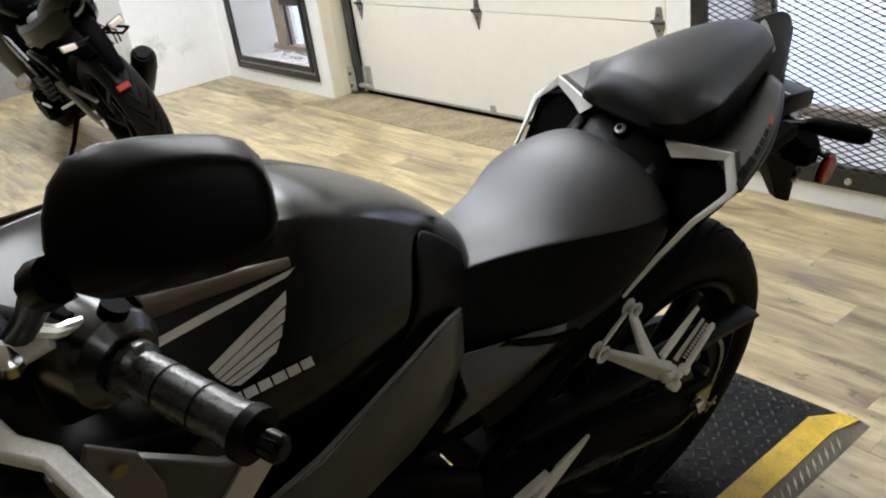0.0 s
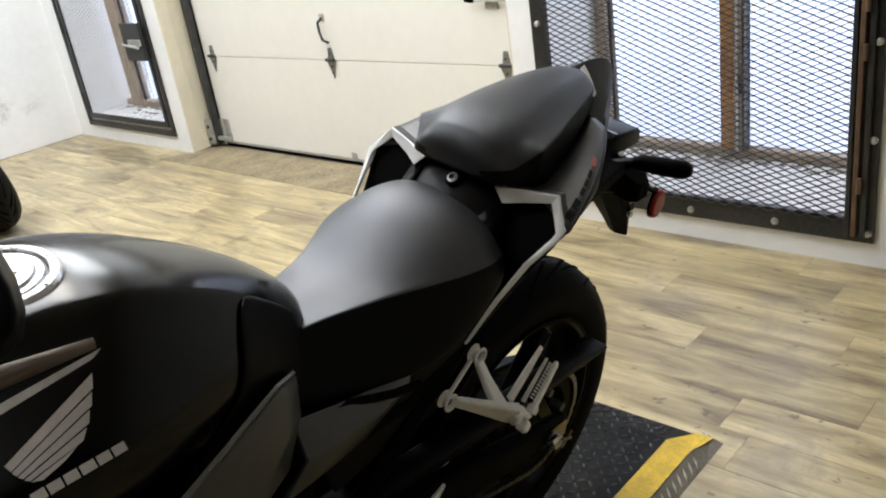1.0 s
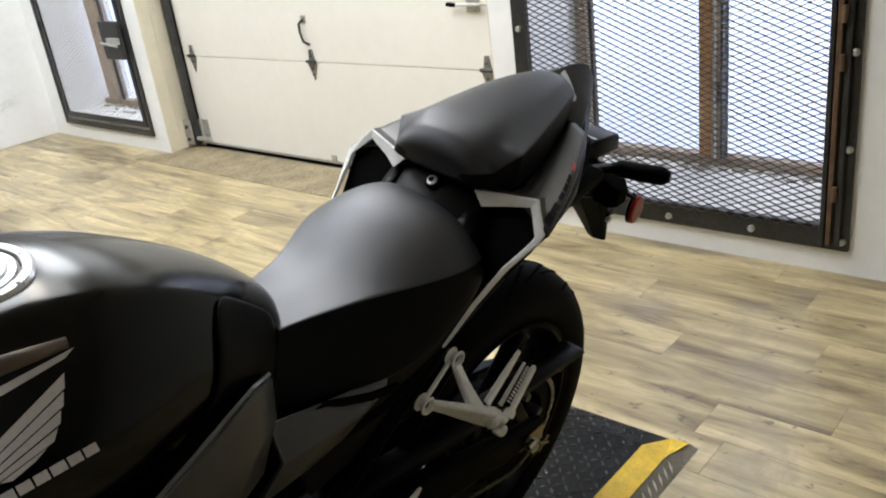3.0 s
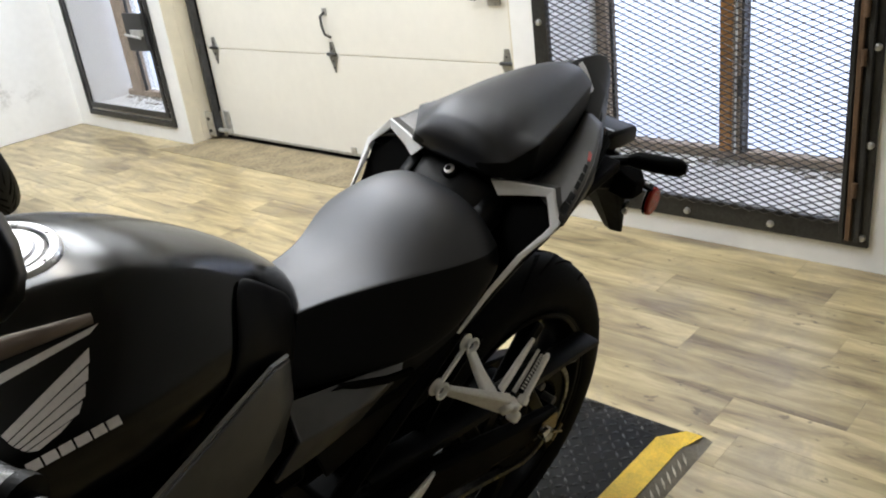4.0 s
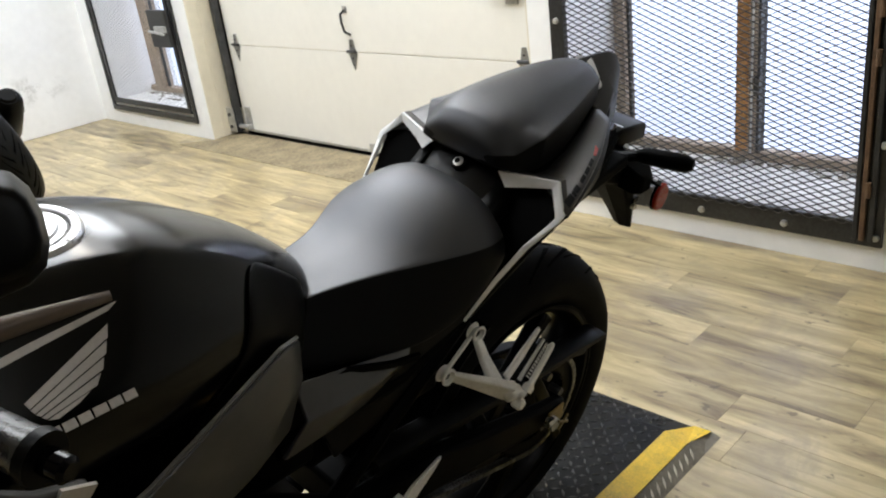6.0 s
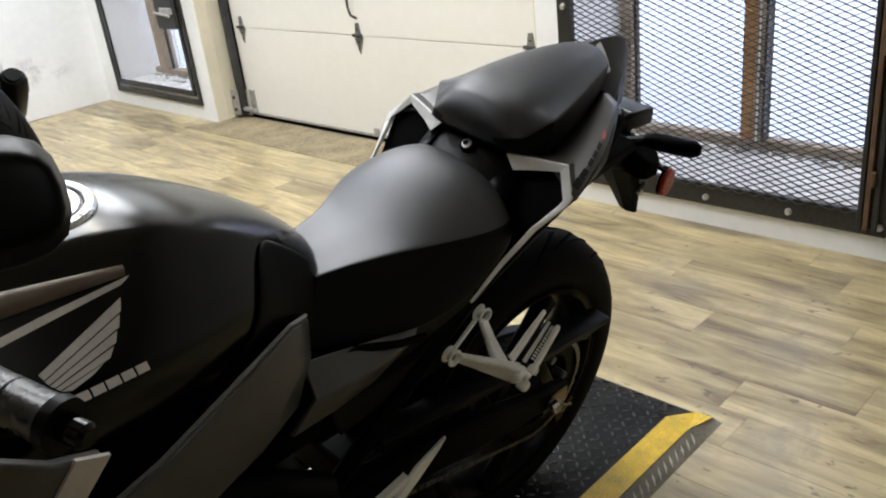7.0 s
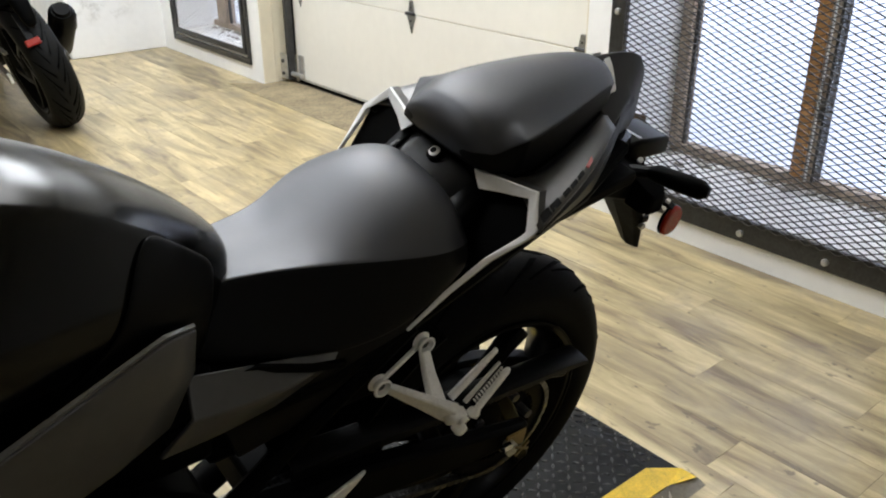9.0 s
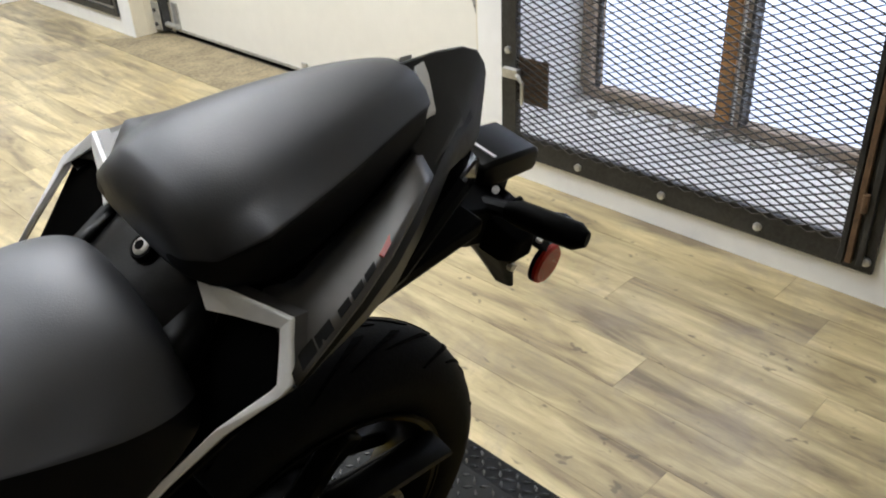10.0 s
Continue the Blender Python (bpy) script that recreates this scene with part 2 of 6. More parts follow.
    fv.inputs["To Min"].default_value, fv.inputs["To Max"].default_value = 0.85, 1.15
    t.links.new(fine.outputs[0], fv.inputs[0])
    mm = t.nodes.new("ShaderNodeMath")
    mm.operation = "MULTIPLY"
    t.links.new(vr.outputs[0], mm.inputs[0])
    t.links.new(fv.outputs[0], mm.inputs[1])
    t.links.new(mm.outputs[0], hv.inputs["Value"])
    geo = t.nodes.new("ShaderNodeNewGeometry")
    blot = node(t, "ShaderNodeTexNoise", Scale=4.6, Detail=7.0, Roughness=0.68, Distortion=0.6)
    t.links.new(geo.outputs["Position"], blot.inputs["Vector"])
    br = node(t, "ShaderNodeMapRange")
    br.inputs["From Min"].default_value, br.inputs["From Max"].default_value = 0.50, 0.68
    br.inputs["To Max"].default_value = 0.62
    t.links.new(blot.outputs[0], br.inputs[0])
    sm = t.nodes.new("ShaderNodeMix")
    sm.data_type = "RGBA"
    sm.inputs["B"].default_value = (0.265, 0.215, 0.155, 1)
    t.links.new(br.outputs[0], sm.inputs["Factor"])
    t.links.new(kn.outputs["Result"], sm.inputs["A"])
    t.links.new(sm.outputs["Result"], hv.inputs["Color"])
    t.links.new(hv.outputs[0], b.inputs["Base Color"])
    b.inputs["Roughness"].default_value = 0.36
    b.inputs["Specular IOR Level"].default_value = 0.7
    bp = node(t, "ShaderNodeBump", Strength=0.12, Distance=0.001)
    t.links.new(fine.outputs[0], bp.inputs["Height"])
    t.links.new(bp.outputs[0], b.inputs["Normal"])
    return m


M["plank"] = plank_material()
M["plank_field"] = plank_material(True)


def glass_material():
    m, t, b = nt_new("window_glass")
    b.inputs["Base Color"].default_value = (0.95, 0.98, 1.0, 1)
    b.inputs["Roughness"].default_value = 0.02
    b.inputs["Transmission Weight"].default_value = 1.0
    b.inputs["IOR"].default_value = 1.1
    return m


M["glass"] = glass_material()


# ---- mesh helpers ----
def finish(name, bm, mat, smooth=True):
    bmesh.ops.recalc_face_normals(bm, faces=bm.faces)
    me = bpy.data.meshes.new(name)
    bm.to_mesh(me)
    bm.free()
    me.materials.append(mat)
    if smooth:
        for p in me.polygons:
            p.use_smooth = True
    return me


def part(name, bm, mat, parent=None, label="", sub=0, solid=0.0, bevel=0.0, smooth=True, sharp=35.0):
    me = finish(name, bm, mat, smooth)
    if smooth and not sub:
        me.set_sharp_from_angle(angle=radians(sharp))
    ob = new(name, me)
    if parent:
        ob.parent = parent
    if solid:
        s = ob.modifiers.new("solid", "SOLIDIFY")
        s.thickness, s.offset = solid, 0
    if bevel:
        s = ob.modifiers.new("bevel", "BEVEL")
        s.width, s.segments, s.limit_method, s.angle_limit = bevel, 2, "ANGLE", radians(40)
    if sub:
        s = ob.modifiers.new("sub", "SUBSURF")
        s.levels = s.render_levels = sub
    if label:
        ob["label"] = label
    return ob


def second_material(ob, mat, n, first, last):
    """Give the faces first..last round each ring of a lofted part a darker material, for shade."""
    ob.data.materials.append(mat)
    for k, p in enumerate(ob.data.polygons):
        if first <= k % n <= last:
            p.material_index = 1


def thing(name, label, category, group="", kind="", m=None):
    ob = new(name)
    ob.empty_display_size = 0.1
    if m is not None:
        ob.matrix_world = m
    return tagged(ob, label, category, group, kind)


def box(bm, x0, x1, y0, y1, z0, z1):
    v = [bm.verts.new(p) for p in ((x0, y0, z0), (x1, y0, z0), (x1, y1, z0), (x0, y1, z0),
                                   (x0, y0, z1), (x1, y0, z1), (x1, y1, z1), (x0, y1, z1))]
    for f in ((3, 2, 1, 0), (4, 5, 6, 7), (0, 1, 5, 4), (1, 2, 6, 5), (2, 3, 7, 6), (3, 0, 4, 7)):
        bm.faces.new([v[i] for i in f])
    return bm


def boxes(*specs):
    bm = bmesh.new()
    for s in specs:
        box(bm, *s)
    return bm


def loft(rings, cap=True, closed=True, bm=None, creases=None, cross=None):
    """A skin over rings of points. creases: {index in the ring: sharpness} for lines that stay sharp when it is smoothed."""
    bm = bm or bmesh.new()
    vs = [[bm.verts.new(p) for p in r] for r in rings]
    n = len(vs[0])
    for a, b in zip(vs, vs[1:]):
        for i in range(n if closed else n - 1):
            j = (i + 1) % n
            bm.faces.new((a[i], a[j], b[j], b[i]))
    if cap:
        bm.faces.new(vs[0][::-1])
        bm.faces.new(vs[-1])
    if creases:
        lay = bm.edges.layers.float.new("crease_edge")
        for a, b in zip(vs, vs[1:]):
            for k, w in creases.items():
                e = bm.edges.get((a[k], b[k]))
                if e:
                    e[lay] = w
        for r, ks, w in cross or ():
            for k in ks:
                e = bm.edges.get((vs[r][k], vs[r][(k + 1) % n]))
                if e:
                    e[lay] = w
    return bm


def frame_along(pts):
    """Cross axes carried along a line of points."""
    pts = [Vector(p) for p in pts]
    out, up = [], None
    for i, p in enumerate(pts):
        a = (pts[min(i + 1, len(pts) - 1)] - pts[max(i - 1, 0)]).normalized()
        if up is None:
            up = Vector((0, 0, 1)) if abs(a.z) < 0.9 else Vector((1, 0, 0))
        s = a.cross(up).normalized()
        up = s.cross(a).normalized()
        out.append((p, s, up))
    return out


def tube(pts, r, n=10, bm=None, flat=1.0):
    rs = r if isinstance(r, (list, tuple)) else [r] * len(pts)
    rings = []
    for (p, s, u), q in zip(frame_along(pts), rs):
        rings.append([p + s * q * math.cos(2 * math.pi * k / n) + u * q * flat * math.sin(2 * math.pi * k / n) for k in range(n)])
    return loft(rings, bm=bm)


def beam(pts, w, h, side, bm=None):
    """A bar of rectangular section along points; side is the direction of its width."""
    ws = w if isinstance(w, (list, tuple)) else [w] * len(pts)
    hs = h if isinstance(h, (list, tuple)) else [h] * len(pts)
    pts = [Vector(p) for p in pts]
    rings = []
    for i, p in enumerate(pts):
        a = (pts[min(i + 1, len(pts) - 1)] - pts[max(i - 1, 0)]).normalized()
        s = Vector(side)
        s = (s - a * s.dot(a)).normalized()
        u = a.cross(s)
        rings.append([p + s * ws[i] / 2 * i0 + u * hs[i] / 2 * j0 for i0, j0 in ((1, 1), (-1, 1), (-1, -1), (1, -1))])
    return loft(rings, bm=bm)


def rod(p0, p1, r, n=16, bm=None):
    return tube([p0, p1], r, n, bm)


def lathe(profile, n, cx, cz, y0=0.0, closed=True, bm=None):
    """A profile of (radius, across) turned about an axle along y."""
    bm = bm or bmesh.new()
    rings = []
    for k in range(n):
        a = 2 * math.pi * k / n
        rings.append([bm.verts.new((cx + r * math.cos(a), y0 + y, cz + r * math.sin(a))) for r, y in profile])
    m = len(profile)
    for k in range(n):
        a, b = rings[k], rings[(k + 1) % n]
        for i in range(m if closed else m - 1):
            j = (i + 1) % m
            bm.faces.new((a[i], a[j], b[j], b[i]))
    return bm


def slab(outline, depth, bm=None):
    """A flat plate: an outline of points in space, made thick along the vector depth."""
    bm = bm or bmesh.new()
    d = Vector(depth)
    a = [bm.verts.new(Vector(p)) for p in outline]
    b = [bm.verts.new(Vector(p) + d) for p in outline]
    bm.faces.new(a[::-1])
    bm.faces.new(b)
    n = len(a)
    for i in range(n):
        j = (i + 1) % n
        bm.faces.new((a[i], a[j], b[j], b[i]))
    return bm


def mirrored_ring(x, half):
    """A closed ring at x from a half outline of (across, up), top middle to bottom middle."""
    right = [(x if len(p) < 3 else p[2], p[0], p[1]) for p in half]
    left = [(q[0], -q[1], q[2]) for q in right[1:-1]]
    return right + left[::-1]


# ---- the room ----
WX = 2.5
wall = part("wall_east", boxes(
    (WX, 2.95, -6.0, 0.72, 0, 2.7), (WX, 2.95, 0.72, 1.785, 0, 0.15), (WX, 2.95, 0.72, 1.785, 2.0, 2.7),
    (WX, 2.95, 1.785, 1.91, 0, 2.7), (WX, 2.95, 1.91, 4.28, 2.15, 2.7), (WX, 2.95, 4.28, 4.50, 0, 2.7),
    (WX, 2.95, 4.50, 5.37, 0, 0.15), (WX, 2.95, 4.50, 5.37, 2.0, 2.7), (WX, 2.95, 5.37, 5.63, 0, 2.7)),
    M["wall"], smooth=False)
tagged(wall, "white painted wall with door and window openings", "wall", kind="structure")


def stained_wall():
    """White paint with a band of grey scuff marks."""
    m = M["wall"].copy()
    m.name = "scuffed_white_paint"
    t = m.node_tree
    b = t.nodes["Principled BSDF"]
    src = b.inputs["Base Color"].links[0].from_socket
    tc = t.nodes.new("ShaderNodeTexCoord")
    n = node(t, "ShaderNodeTexNoise", Scale=9.0, Detail=6.0, Roughness=0.7)
    t.links.new(tc.outputs["Object"], n.inputs["Vector"])
    spot = t.nodes.new("ShaderNodeVectorMath")
    spot.operation = "DISTANCE"
    sc = t.nodes.new("ShaderNodeMapping")
    sc.inputs["Scale"].default_value = (1.0, 0.0, 2.6)
    t.links.new(tc.outputs["Object"], sc.inputs["Vector"])
    spot.inputs[1].default_value = (2.08, 0.0, 0.30 * 2.6)
    t.links.new(sc.outputs[0], spot.inputs[0])
    near = node(t, "ShaderNodeMapRange")
    near.inputs["From Min"].default_value, near.inputs["From Max"].default_value = 0.05, 0.30
    near.inputs["To Min"].default_value, near.inputs["To Max"].default_value = 0.9, 0.0
    t.links.new(spot.outputs["Value"], near.inputs[0])
    th = node(t, "ShaderNodeMapRange")
    th.inputs["From Min"].default_value, th.inputs["From Max"].default_value = 0.50, 0.68
    t.links.new(n.outputs[0], th.inputs[0])
    mu = t.nodes.new("ShaderNodeMath")
    mu.operation = "MULTIPLY"
    t.links.new(near.outputs[0], mu.inputs[0])
    t.links.new(th.outputs[0], mu.inputs[1])
    mix = t.nodes.new("ShaderNodeMix")
    mix.data_type = "RGBA"
    mix.inputs["B"].default_value = (0.45, 0.44, 0.42, 1)
    t.links.new(mu.outputs[0], mix.inputs["Factor"])
    t.links.new(src, mix.inputs["A"])
    t.links.new(mix.outputs["Result"], b.inputs["Base Color"])
    return m


pier = part("wall_north", boxes((1.88, 2.95, 5.63, 6.35, 0, 2.7)), stained_wall(), smooth=False, bevel=0.006)
tagged(pier, "white wall stub with grey scuff marks low down", "wall", kind="structure")
far = part("wall_far", boxes((-7.2, 2.95, 8.4, 8.55, 0, 2.7)), M["far_paint"], smooth=False)
tagged(far, "off-white wall beyond the opening", "wall", kind="structure")
side = part("wall_side", boxes((2.95, 3.1, 6.35, 8.4, 0, 2.7)), M["far_paint"], smooth=False)
tagged(side, "off-white side wall behind the stub", "wall", kind="structure")
# West and south walls are unseen; their dark tone cuts light and reflections.
west = part("wall_west", boxes((-7.35, -7.2, -6.0, 8.55, 0, 2.7)), M["back"], smooth=False)
tagged(west, "plain unseen wall, darkened to cut reflected light", "wall", kind="structure")
south = part("wall_south", boxes((-7.2, 2.95, -6.15, -6.0, 0, 2.7)), M["back"], smooth=False)
tagged(south, "plain unseen end wall, darkened to cut reflected light", "wall", kind="structure")
ceil = part("ceiling", boxes((-7.35, 3.1, -6.15, 8.55, 2.7, 2.8)), M["ceiling"], smooth=False)
tagged(ceil, "flat off-white ceiling", "ceiling", kind="structure")
floor = part("floor", boxes((-7.35, 3.1, -6.15, 8.55, -0.08, -0.004)), M["slab"], smooth=False)
tagged(floor, "worn beige oak-look plank floor", "floor", kind="structure")
thr = part("threshold", slab([(2.345, 1.80, -0.004), (2.66, 1.912, -0.004), (2.66, 4.278, -0.004), (2.50, 4.278, -0.004), (2.345, 4.42, -0.004)], (0, 0, 0.007)), M["threshold"], smooth=False, bevel=0.002)
tagged(thr, "worn tan threshold strip before the garage door", "threshold", kind="structure")

# cream lining of the door opening, with its corner bead
jamb = part("trim", boxes((2.503, 2.66, 4.272, 4.284, 0.003, 2.15), (2.503, 2.66, 1.906, 1.918, 0.003, 2.15),
    (2.676, 2.72, 4.188, 4.284, 0.003, 2.15), (2.676, 2.72, 1.906, 1.952, 0.003, 2.15), (2.676, 2.72, 1.952, 4.188, 1.992, 2.15)), M["cream"], smooth=False)
tagged(jamb, "cream painted lining of the door opening", "trim", kind="structure")
part("bead", boxes((2.575, 2.583, 4.268, 4.272, 0.003, 2.15)), M["cream"], jamb, smooth=False)

# housings added round the unseen lamps
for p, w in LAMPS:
    lamp = thing("ceiling_light", "unseen ceiling panel light with a lit diffuser", "ceiling light", "ceiling lights", m=pose(p[0], p[1], 2.7))
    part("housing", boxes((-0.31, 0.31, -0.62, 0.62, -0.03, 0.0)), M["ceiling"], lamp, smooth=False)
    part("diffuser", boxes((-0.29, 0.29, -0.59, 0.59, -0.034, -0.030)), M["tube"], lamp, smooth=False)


# ---- garage door ----
DX = 2.668
gd = thing("door_1", "closed cream sectional garage door with steel hinges", "garage door", kind="structure", m=pose(DX, 3.07, 0))
for i in range(4):
    z0, z1 = 0.03 + 0.49 * i, 0.03 + 0.49 * (i + 1) - 0.004
    part("panel", boxes((0, 0.045, -1.115, 1.115, z0, z1)), M["door"], gd, bevel=0.002, smooth=False)
for i in range(3):
    z = 0.03 + 0.49 * (i + 1)
    part("panel_joint", boxes((0.007, 0.038, -1.112, 1.112, z - 0.005, z + 0.001)), M["cream"], gd, smooth=False)
part("bottom_seal", boxes((0.004, 0.042, -1.11, 1.11, 0.003, 0.024)), M["matte"], gd, "black rubber bottom seal", smooth=False)
part("seal_retainer", boxes((-0.004, 0.004, -1.10, 1.10, 0.022, 0.034)), M["galv"], gd, "galvanised seal retainer", smooth=False)


def hinge(y, z):
    bm = slab([(-0.006, y - 0.032, z), (-0.006, y, z + 0.022), (-0.006, y + 0.032, z), (-0.006, y + 0.012, z - 0.05),
               (-0.006, y, z - 0.085), (-0.006, y - 0.012, z - 0.05)], (0.006, 0, 0))
    slab([(-0.007, y - 0.02, z), (-0.007, y + 0.02, z), (-0.007, y + 0.01, z + 0.06), (-0.007, y - 0.01, z + 0.06)], (0.007, 0, 0), bm)
    h = part("hinge", bm, M["hinge_steel"], gd, "galvanised steel hinge", smooth=False)
    part("hinge_pin", rod((-0.012, y - 0.030, z + 0.004), (-0.012, y + 0.030, z + 0.004), 0.0075, 10), M["dark_steel"], h)
    for dz in (0.030, -0.030, -0.060):
        part("hinge_screw", rod((-0.009, y, z + dz), (-0.006, y, z + dz), 0.005, 8), M["dark_steel"], h)


for z in (0.518, 1.008, 1.498):
    for y in (1.03, 0.045, -1.0):
        hinge(y, z)
part("pull_handle", tube([(-0.006, 0.06, 0.715), (-0.03, 0.062, 0.70), (-0.036, 0.055, 0.66), (-0.034, 0.045, 0.62), (-0.008, 0.035, 0.60)], 0.006, 8),
     M["dark_steel"], gd, "dark steel pull handle")
part("handle_plate", boxes((-0.005, 0.0, 0.045, 0.075, 0.70, 0.735)), M["galv"], gd, smooth=False, bevel=0.002)
bolt = part("slide_bolt", boxes((-0.010, 0.0, -0.99, -0.93, 0.745, 0.800)), M["galv"], gd, "galvanised slide bolt", smooth=False, bevel=0.002)
part("bolt_bar", rod((-0.02, -1.04, 0.775), (-0.02, -0.88, 0.775), 0.006, 10), M["galv"], bolt)
part("bolt_knob", tube([(-0.02, -0.885, 0.775), (-0.028, -0.868, 0.778), (-0.038, -0.852, 0.782)], [0.008, 0.009, 0.007], 10), M["matte"], bolt, "black bolt knob")
for y, w, h in ((1.06, 0.05, 0.13), (0.01, 0.035, 0.03), (-1.06, 0.05, 0.13)):
    part("bottom_bracket", boxes((-0.008, 0.0, y - w / 2, y + w / 2, 0.035, 0.035 + h)), M["galv"], gd, smooth=False, bevel=0.002)
part("roller", rod((-0.03, 1.02, 0.055), (-0.03, 1.19, 0.055), 0.014, 12), M["galv"], gd)
for s in (1, -1):
    bm = boxes((-0.046, -0.008, s * 1.122 - 0.002, s * 1.122 + 0.002, 0.02, 2.1), (-0.048, -0.045, s * 1.122 - 0.002, s * 1.122 + s * 0.024, 0.02, 2.1),
               (-0.010, -0.007, s * 1.122 - 0.002, s * 1.122 + s * 0.024, 0.02, 2.1))
    part("track", bm, M["dark_steel"], gd, "dark steel guide track", smooth=False)
    part("track_bracket", boxes((-0.060, -0.054, s * 1.126, s * 1.196, 0.025, 0.165)), M["galv"], gd, smooth=False, bevel=0.002)
    for z in (0.055, 0.125):
        part("bracket_bolt", rod((-0.068, s * 1.165, z), (-0.058, s * 1.165, z), 0.010, 8), M["dark_steel"], gd)
    part("jamb_seal", boxes((-0.007, 0.0, s * 1.117, s * 1.130, 0.16, 2.1)), M["matte"], gd, smooth=False)


# ---- windows ----
def lattice(y0, y1, z0, z1, pitch_y, pitch_z, w=0.0025, t=0.0020):
    """Expanded metal: zigzag strands that meet their neighbours."""
    bm = bmesh.new()
    rows = int((z1 - z0) / (pitch_z / 2))
    cols = int((y1 - y0) / (pitch_y / 2))
    for r in range(rows):
        zc = z0 + (r + 0.5) * pitch_z / 2
        ring = []
        for c in range(cols + 1):
            y = y0 + (y1 - y0) * c / cols
            up = 1 if (c + r) % 2 else -1
            z = zc + up * (pitch_z / 4 - w * 0.2)
            ring.append([(-t, y, z - w / 2), (t, y, z - w / 2), (t * 1.2, y, z + w / 2), (-t * 0.8, y, z + w / 2)])
        loft(ring, bm=bm)
    return bm


def window(name, y0, y1, depth, posts, label):
    """A timber window at the back of its opening, on a dusty sill."""
    w = thing(name, label, "window", kind="structure", m=pose(WX + depth, 0, 0))
    part("window_sill", boxes((-depth + 0.004, 0.06, y0 + 0.003, y1 - 0.003, 0.150, 0.156)), M["sill"], w, "dusty grey sill", smooth=False)
    part("bottom_rail", boxes((-0.005, 0.05, y0 + 0.002, y1 - 0.002, 0.156, 0.192)), M["old_wood"], w, bevel=0.003, smooth=False)
    part("top_rail", boxes((-0.005, 0.05, y0 + 0.002, y1 - 0.002, 1.94, 1.998)), M["wood"], w, bevel=0.003, smooth=False)
    for a, b, kind in posts:
        part("mullion", boxes((-0.02, 0.05, a, b, 0.192, 1.94)), M[kind], w, bevel=0.004, smooth=False)
    edges = sorted((a, b) for a, b, _ in posts)
    spans = [(e[1], f[0]) for e, f in zip(edges, edges[1:]) if f[0] - e[1] > 0.05]
    for a, b in spans:
        g = part("pane", boxes((0.018, 0.022, a, b, 0.192, 1.94)), M["glass"], w, "bright window pane", smooth=False)
        g.visible_shadow = False
        for e in (a, b - 0.012):
            part("pane_bead", boxes((0.004, 0.018, e, e + 0.012, 0.192, 1.94)), M["dark_steel"], w, smooth=False)
    return w


w1 = window("window_1", 0.72, 1.785, 0.38, [(0.722, 0.79, "wood"), (1.240, 1.285, "wood"), (1.206, 1.239, "old_wood"), (1.738, 1.783, "old_wood")],
            "timber framed window behind a steel security gate")
w2 = window("window_2", 4.50, 5.37, 0.25, [(4.502, 4.512, "wall"), (5.15, 5.27, "old_wood")],
            "weathered timber window behind a steel security gate")
part("glazing_bead", boxes((-0.030, -0.021, 1.222, 1.226, 0.192, 1.94)), M["wall"], w1, smooth=False)
part("sash_edge", boxes((-0.026, 0.004, 1.196, 1.2055, 0.192, 1.94)), M["gate"], w1, smooth=False)
part("catch", boxes((-0.032, -0.02, 1.195, 1.215, 0.40, 0.47)), M["dark_steel"], w1, smooth=False, bevel=0.002)
rng = random.Random(4)
for w, n, y0, y1, dp in ((w1, 60, 0.85, 1.70, 0.38), (w2, 40, 4.6, 5.3, 0.25)):
    bm = bmesh.new()
    for _ in range(n):
        y, x = rng.uniform(y0, y1), -abs(rng.gauss(0, 0.045)) - 0.012
        s = rng.uniform(0.003, 0.010)
        box(bm, x - s, x + s, y - s * rng.uniform(1, 2.5), y + s, 0.156, 0.156 + s * 0.8)
    d = part("debris", bm, M["sand"], w, "crumbs of dirt along the sill", smooth=False)
    d["kind"] = "stuff"
out = part("backdrop", boxes((3.6, 3.62, -3.0, 9.0, -0.5, 3.6)), M["outside"], smooth=False)
tagged(out, "bright pale blue-white daylight outside", "backdrop", kind="structure")


def bolts(parent, pts):
    for y, z in pts:
        part("bolt", tube([(-0.016, y, z), (-0.024, y, z), (-0.027, y, z)], [0.0115, 0.0105, 0.004], 10), M["galv"], parent, "zinc bolt head")


g1 = thing("security_gate", "black steel window gate with expanded metal mesh", "security gate", "window gates", m=pose(WX, 0, 0))
F0, F1, Z0, Z1 = 0.65, 1.80, 0.08, 2.06
for a in ((F0, F0 + 0.072, Z0, Z1), (F1 - 0.066, F1, Z0, Z1), (F0 + 0.072, F1 - 0.066, Z0, Z0 + 0.075), (F0 + 0.072, F1 - 0.066, Z1 - 0.075, Z1)):
    part("frame_bar", boxes((-0.016, -0.001, *a)), M["gate"], g1, smooth=False, bevel=0.003)
for y, kind in ((F0 + 0.022, "gate"), (F0 + 0.048, "rust"), (F0 + 0.066, "gate")):
    part("hinge_bar", boxes((-0.030, -0.0165, y, y + 0.014, Z0 + 0.02, Z1 - 0.02)), M[kind], g1, "rusty brown steel angle" if kind == "rust" else "", smooth=False, bevel=0.002)
for z in (0.24, 0.62, 0.75, 1.3, 1.7):
    part("hinge_knuckle", rod((-0.034, F0 + 0.043, z), (-0.034, F0 + 0.043, z + 0.045), 0.008, 10), M["rust"], g1)
part("stile", boxes((-0.022, -0.0165, F1 - 0.062, F1 - 0.045, Z0 + 0.07, Z1 - 0.07)), M["gate"], g1, "black gate stile", smooth=False)
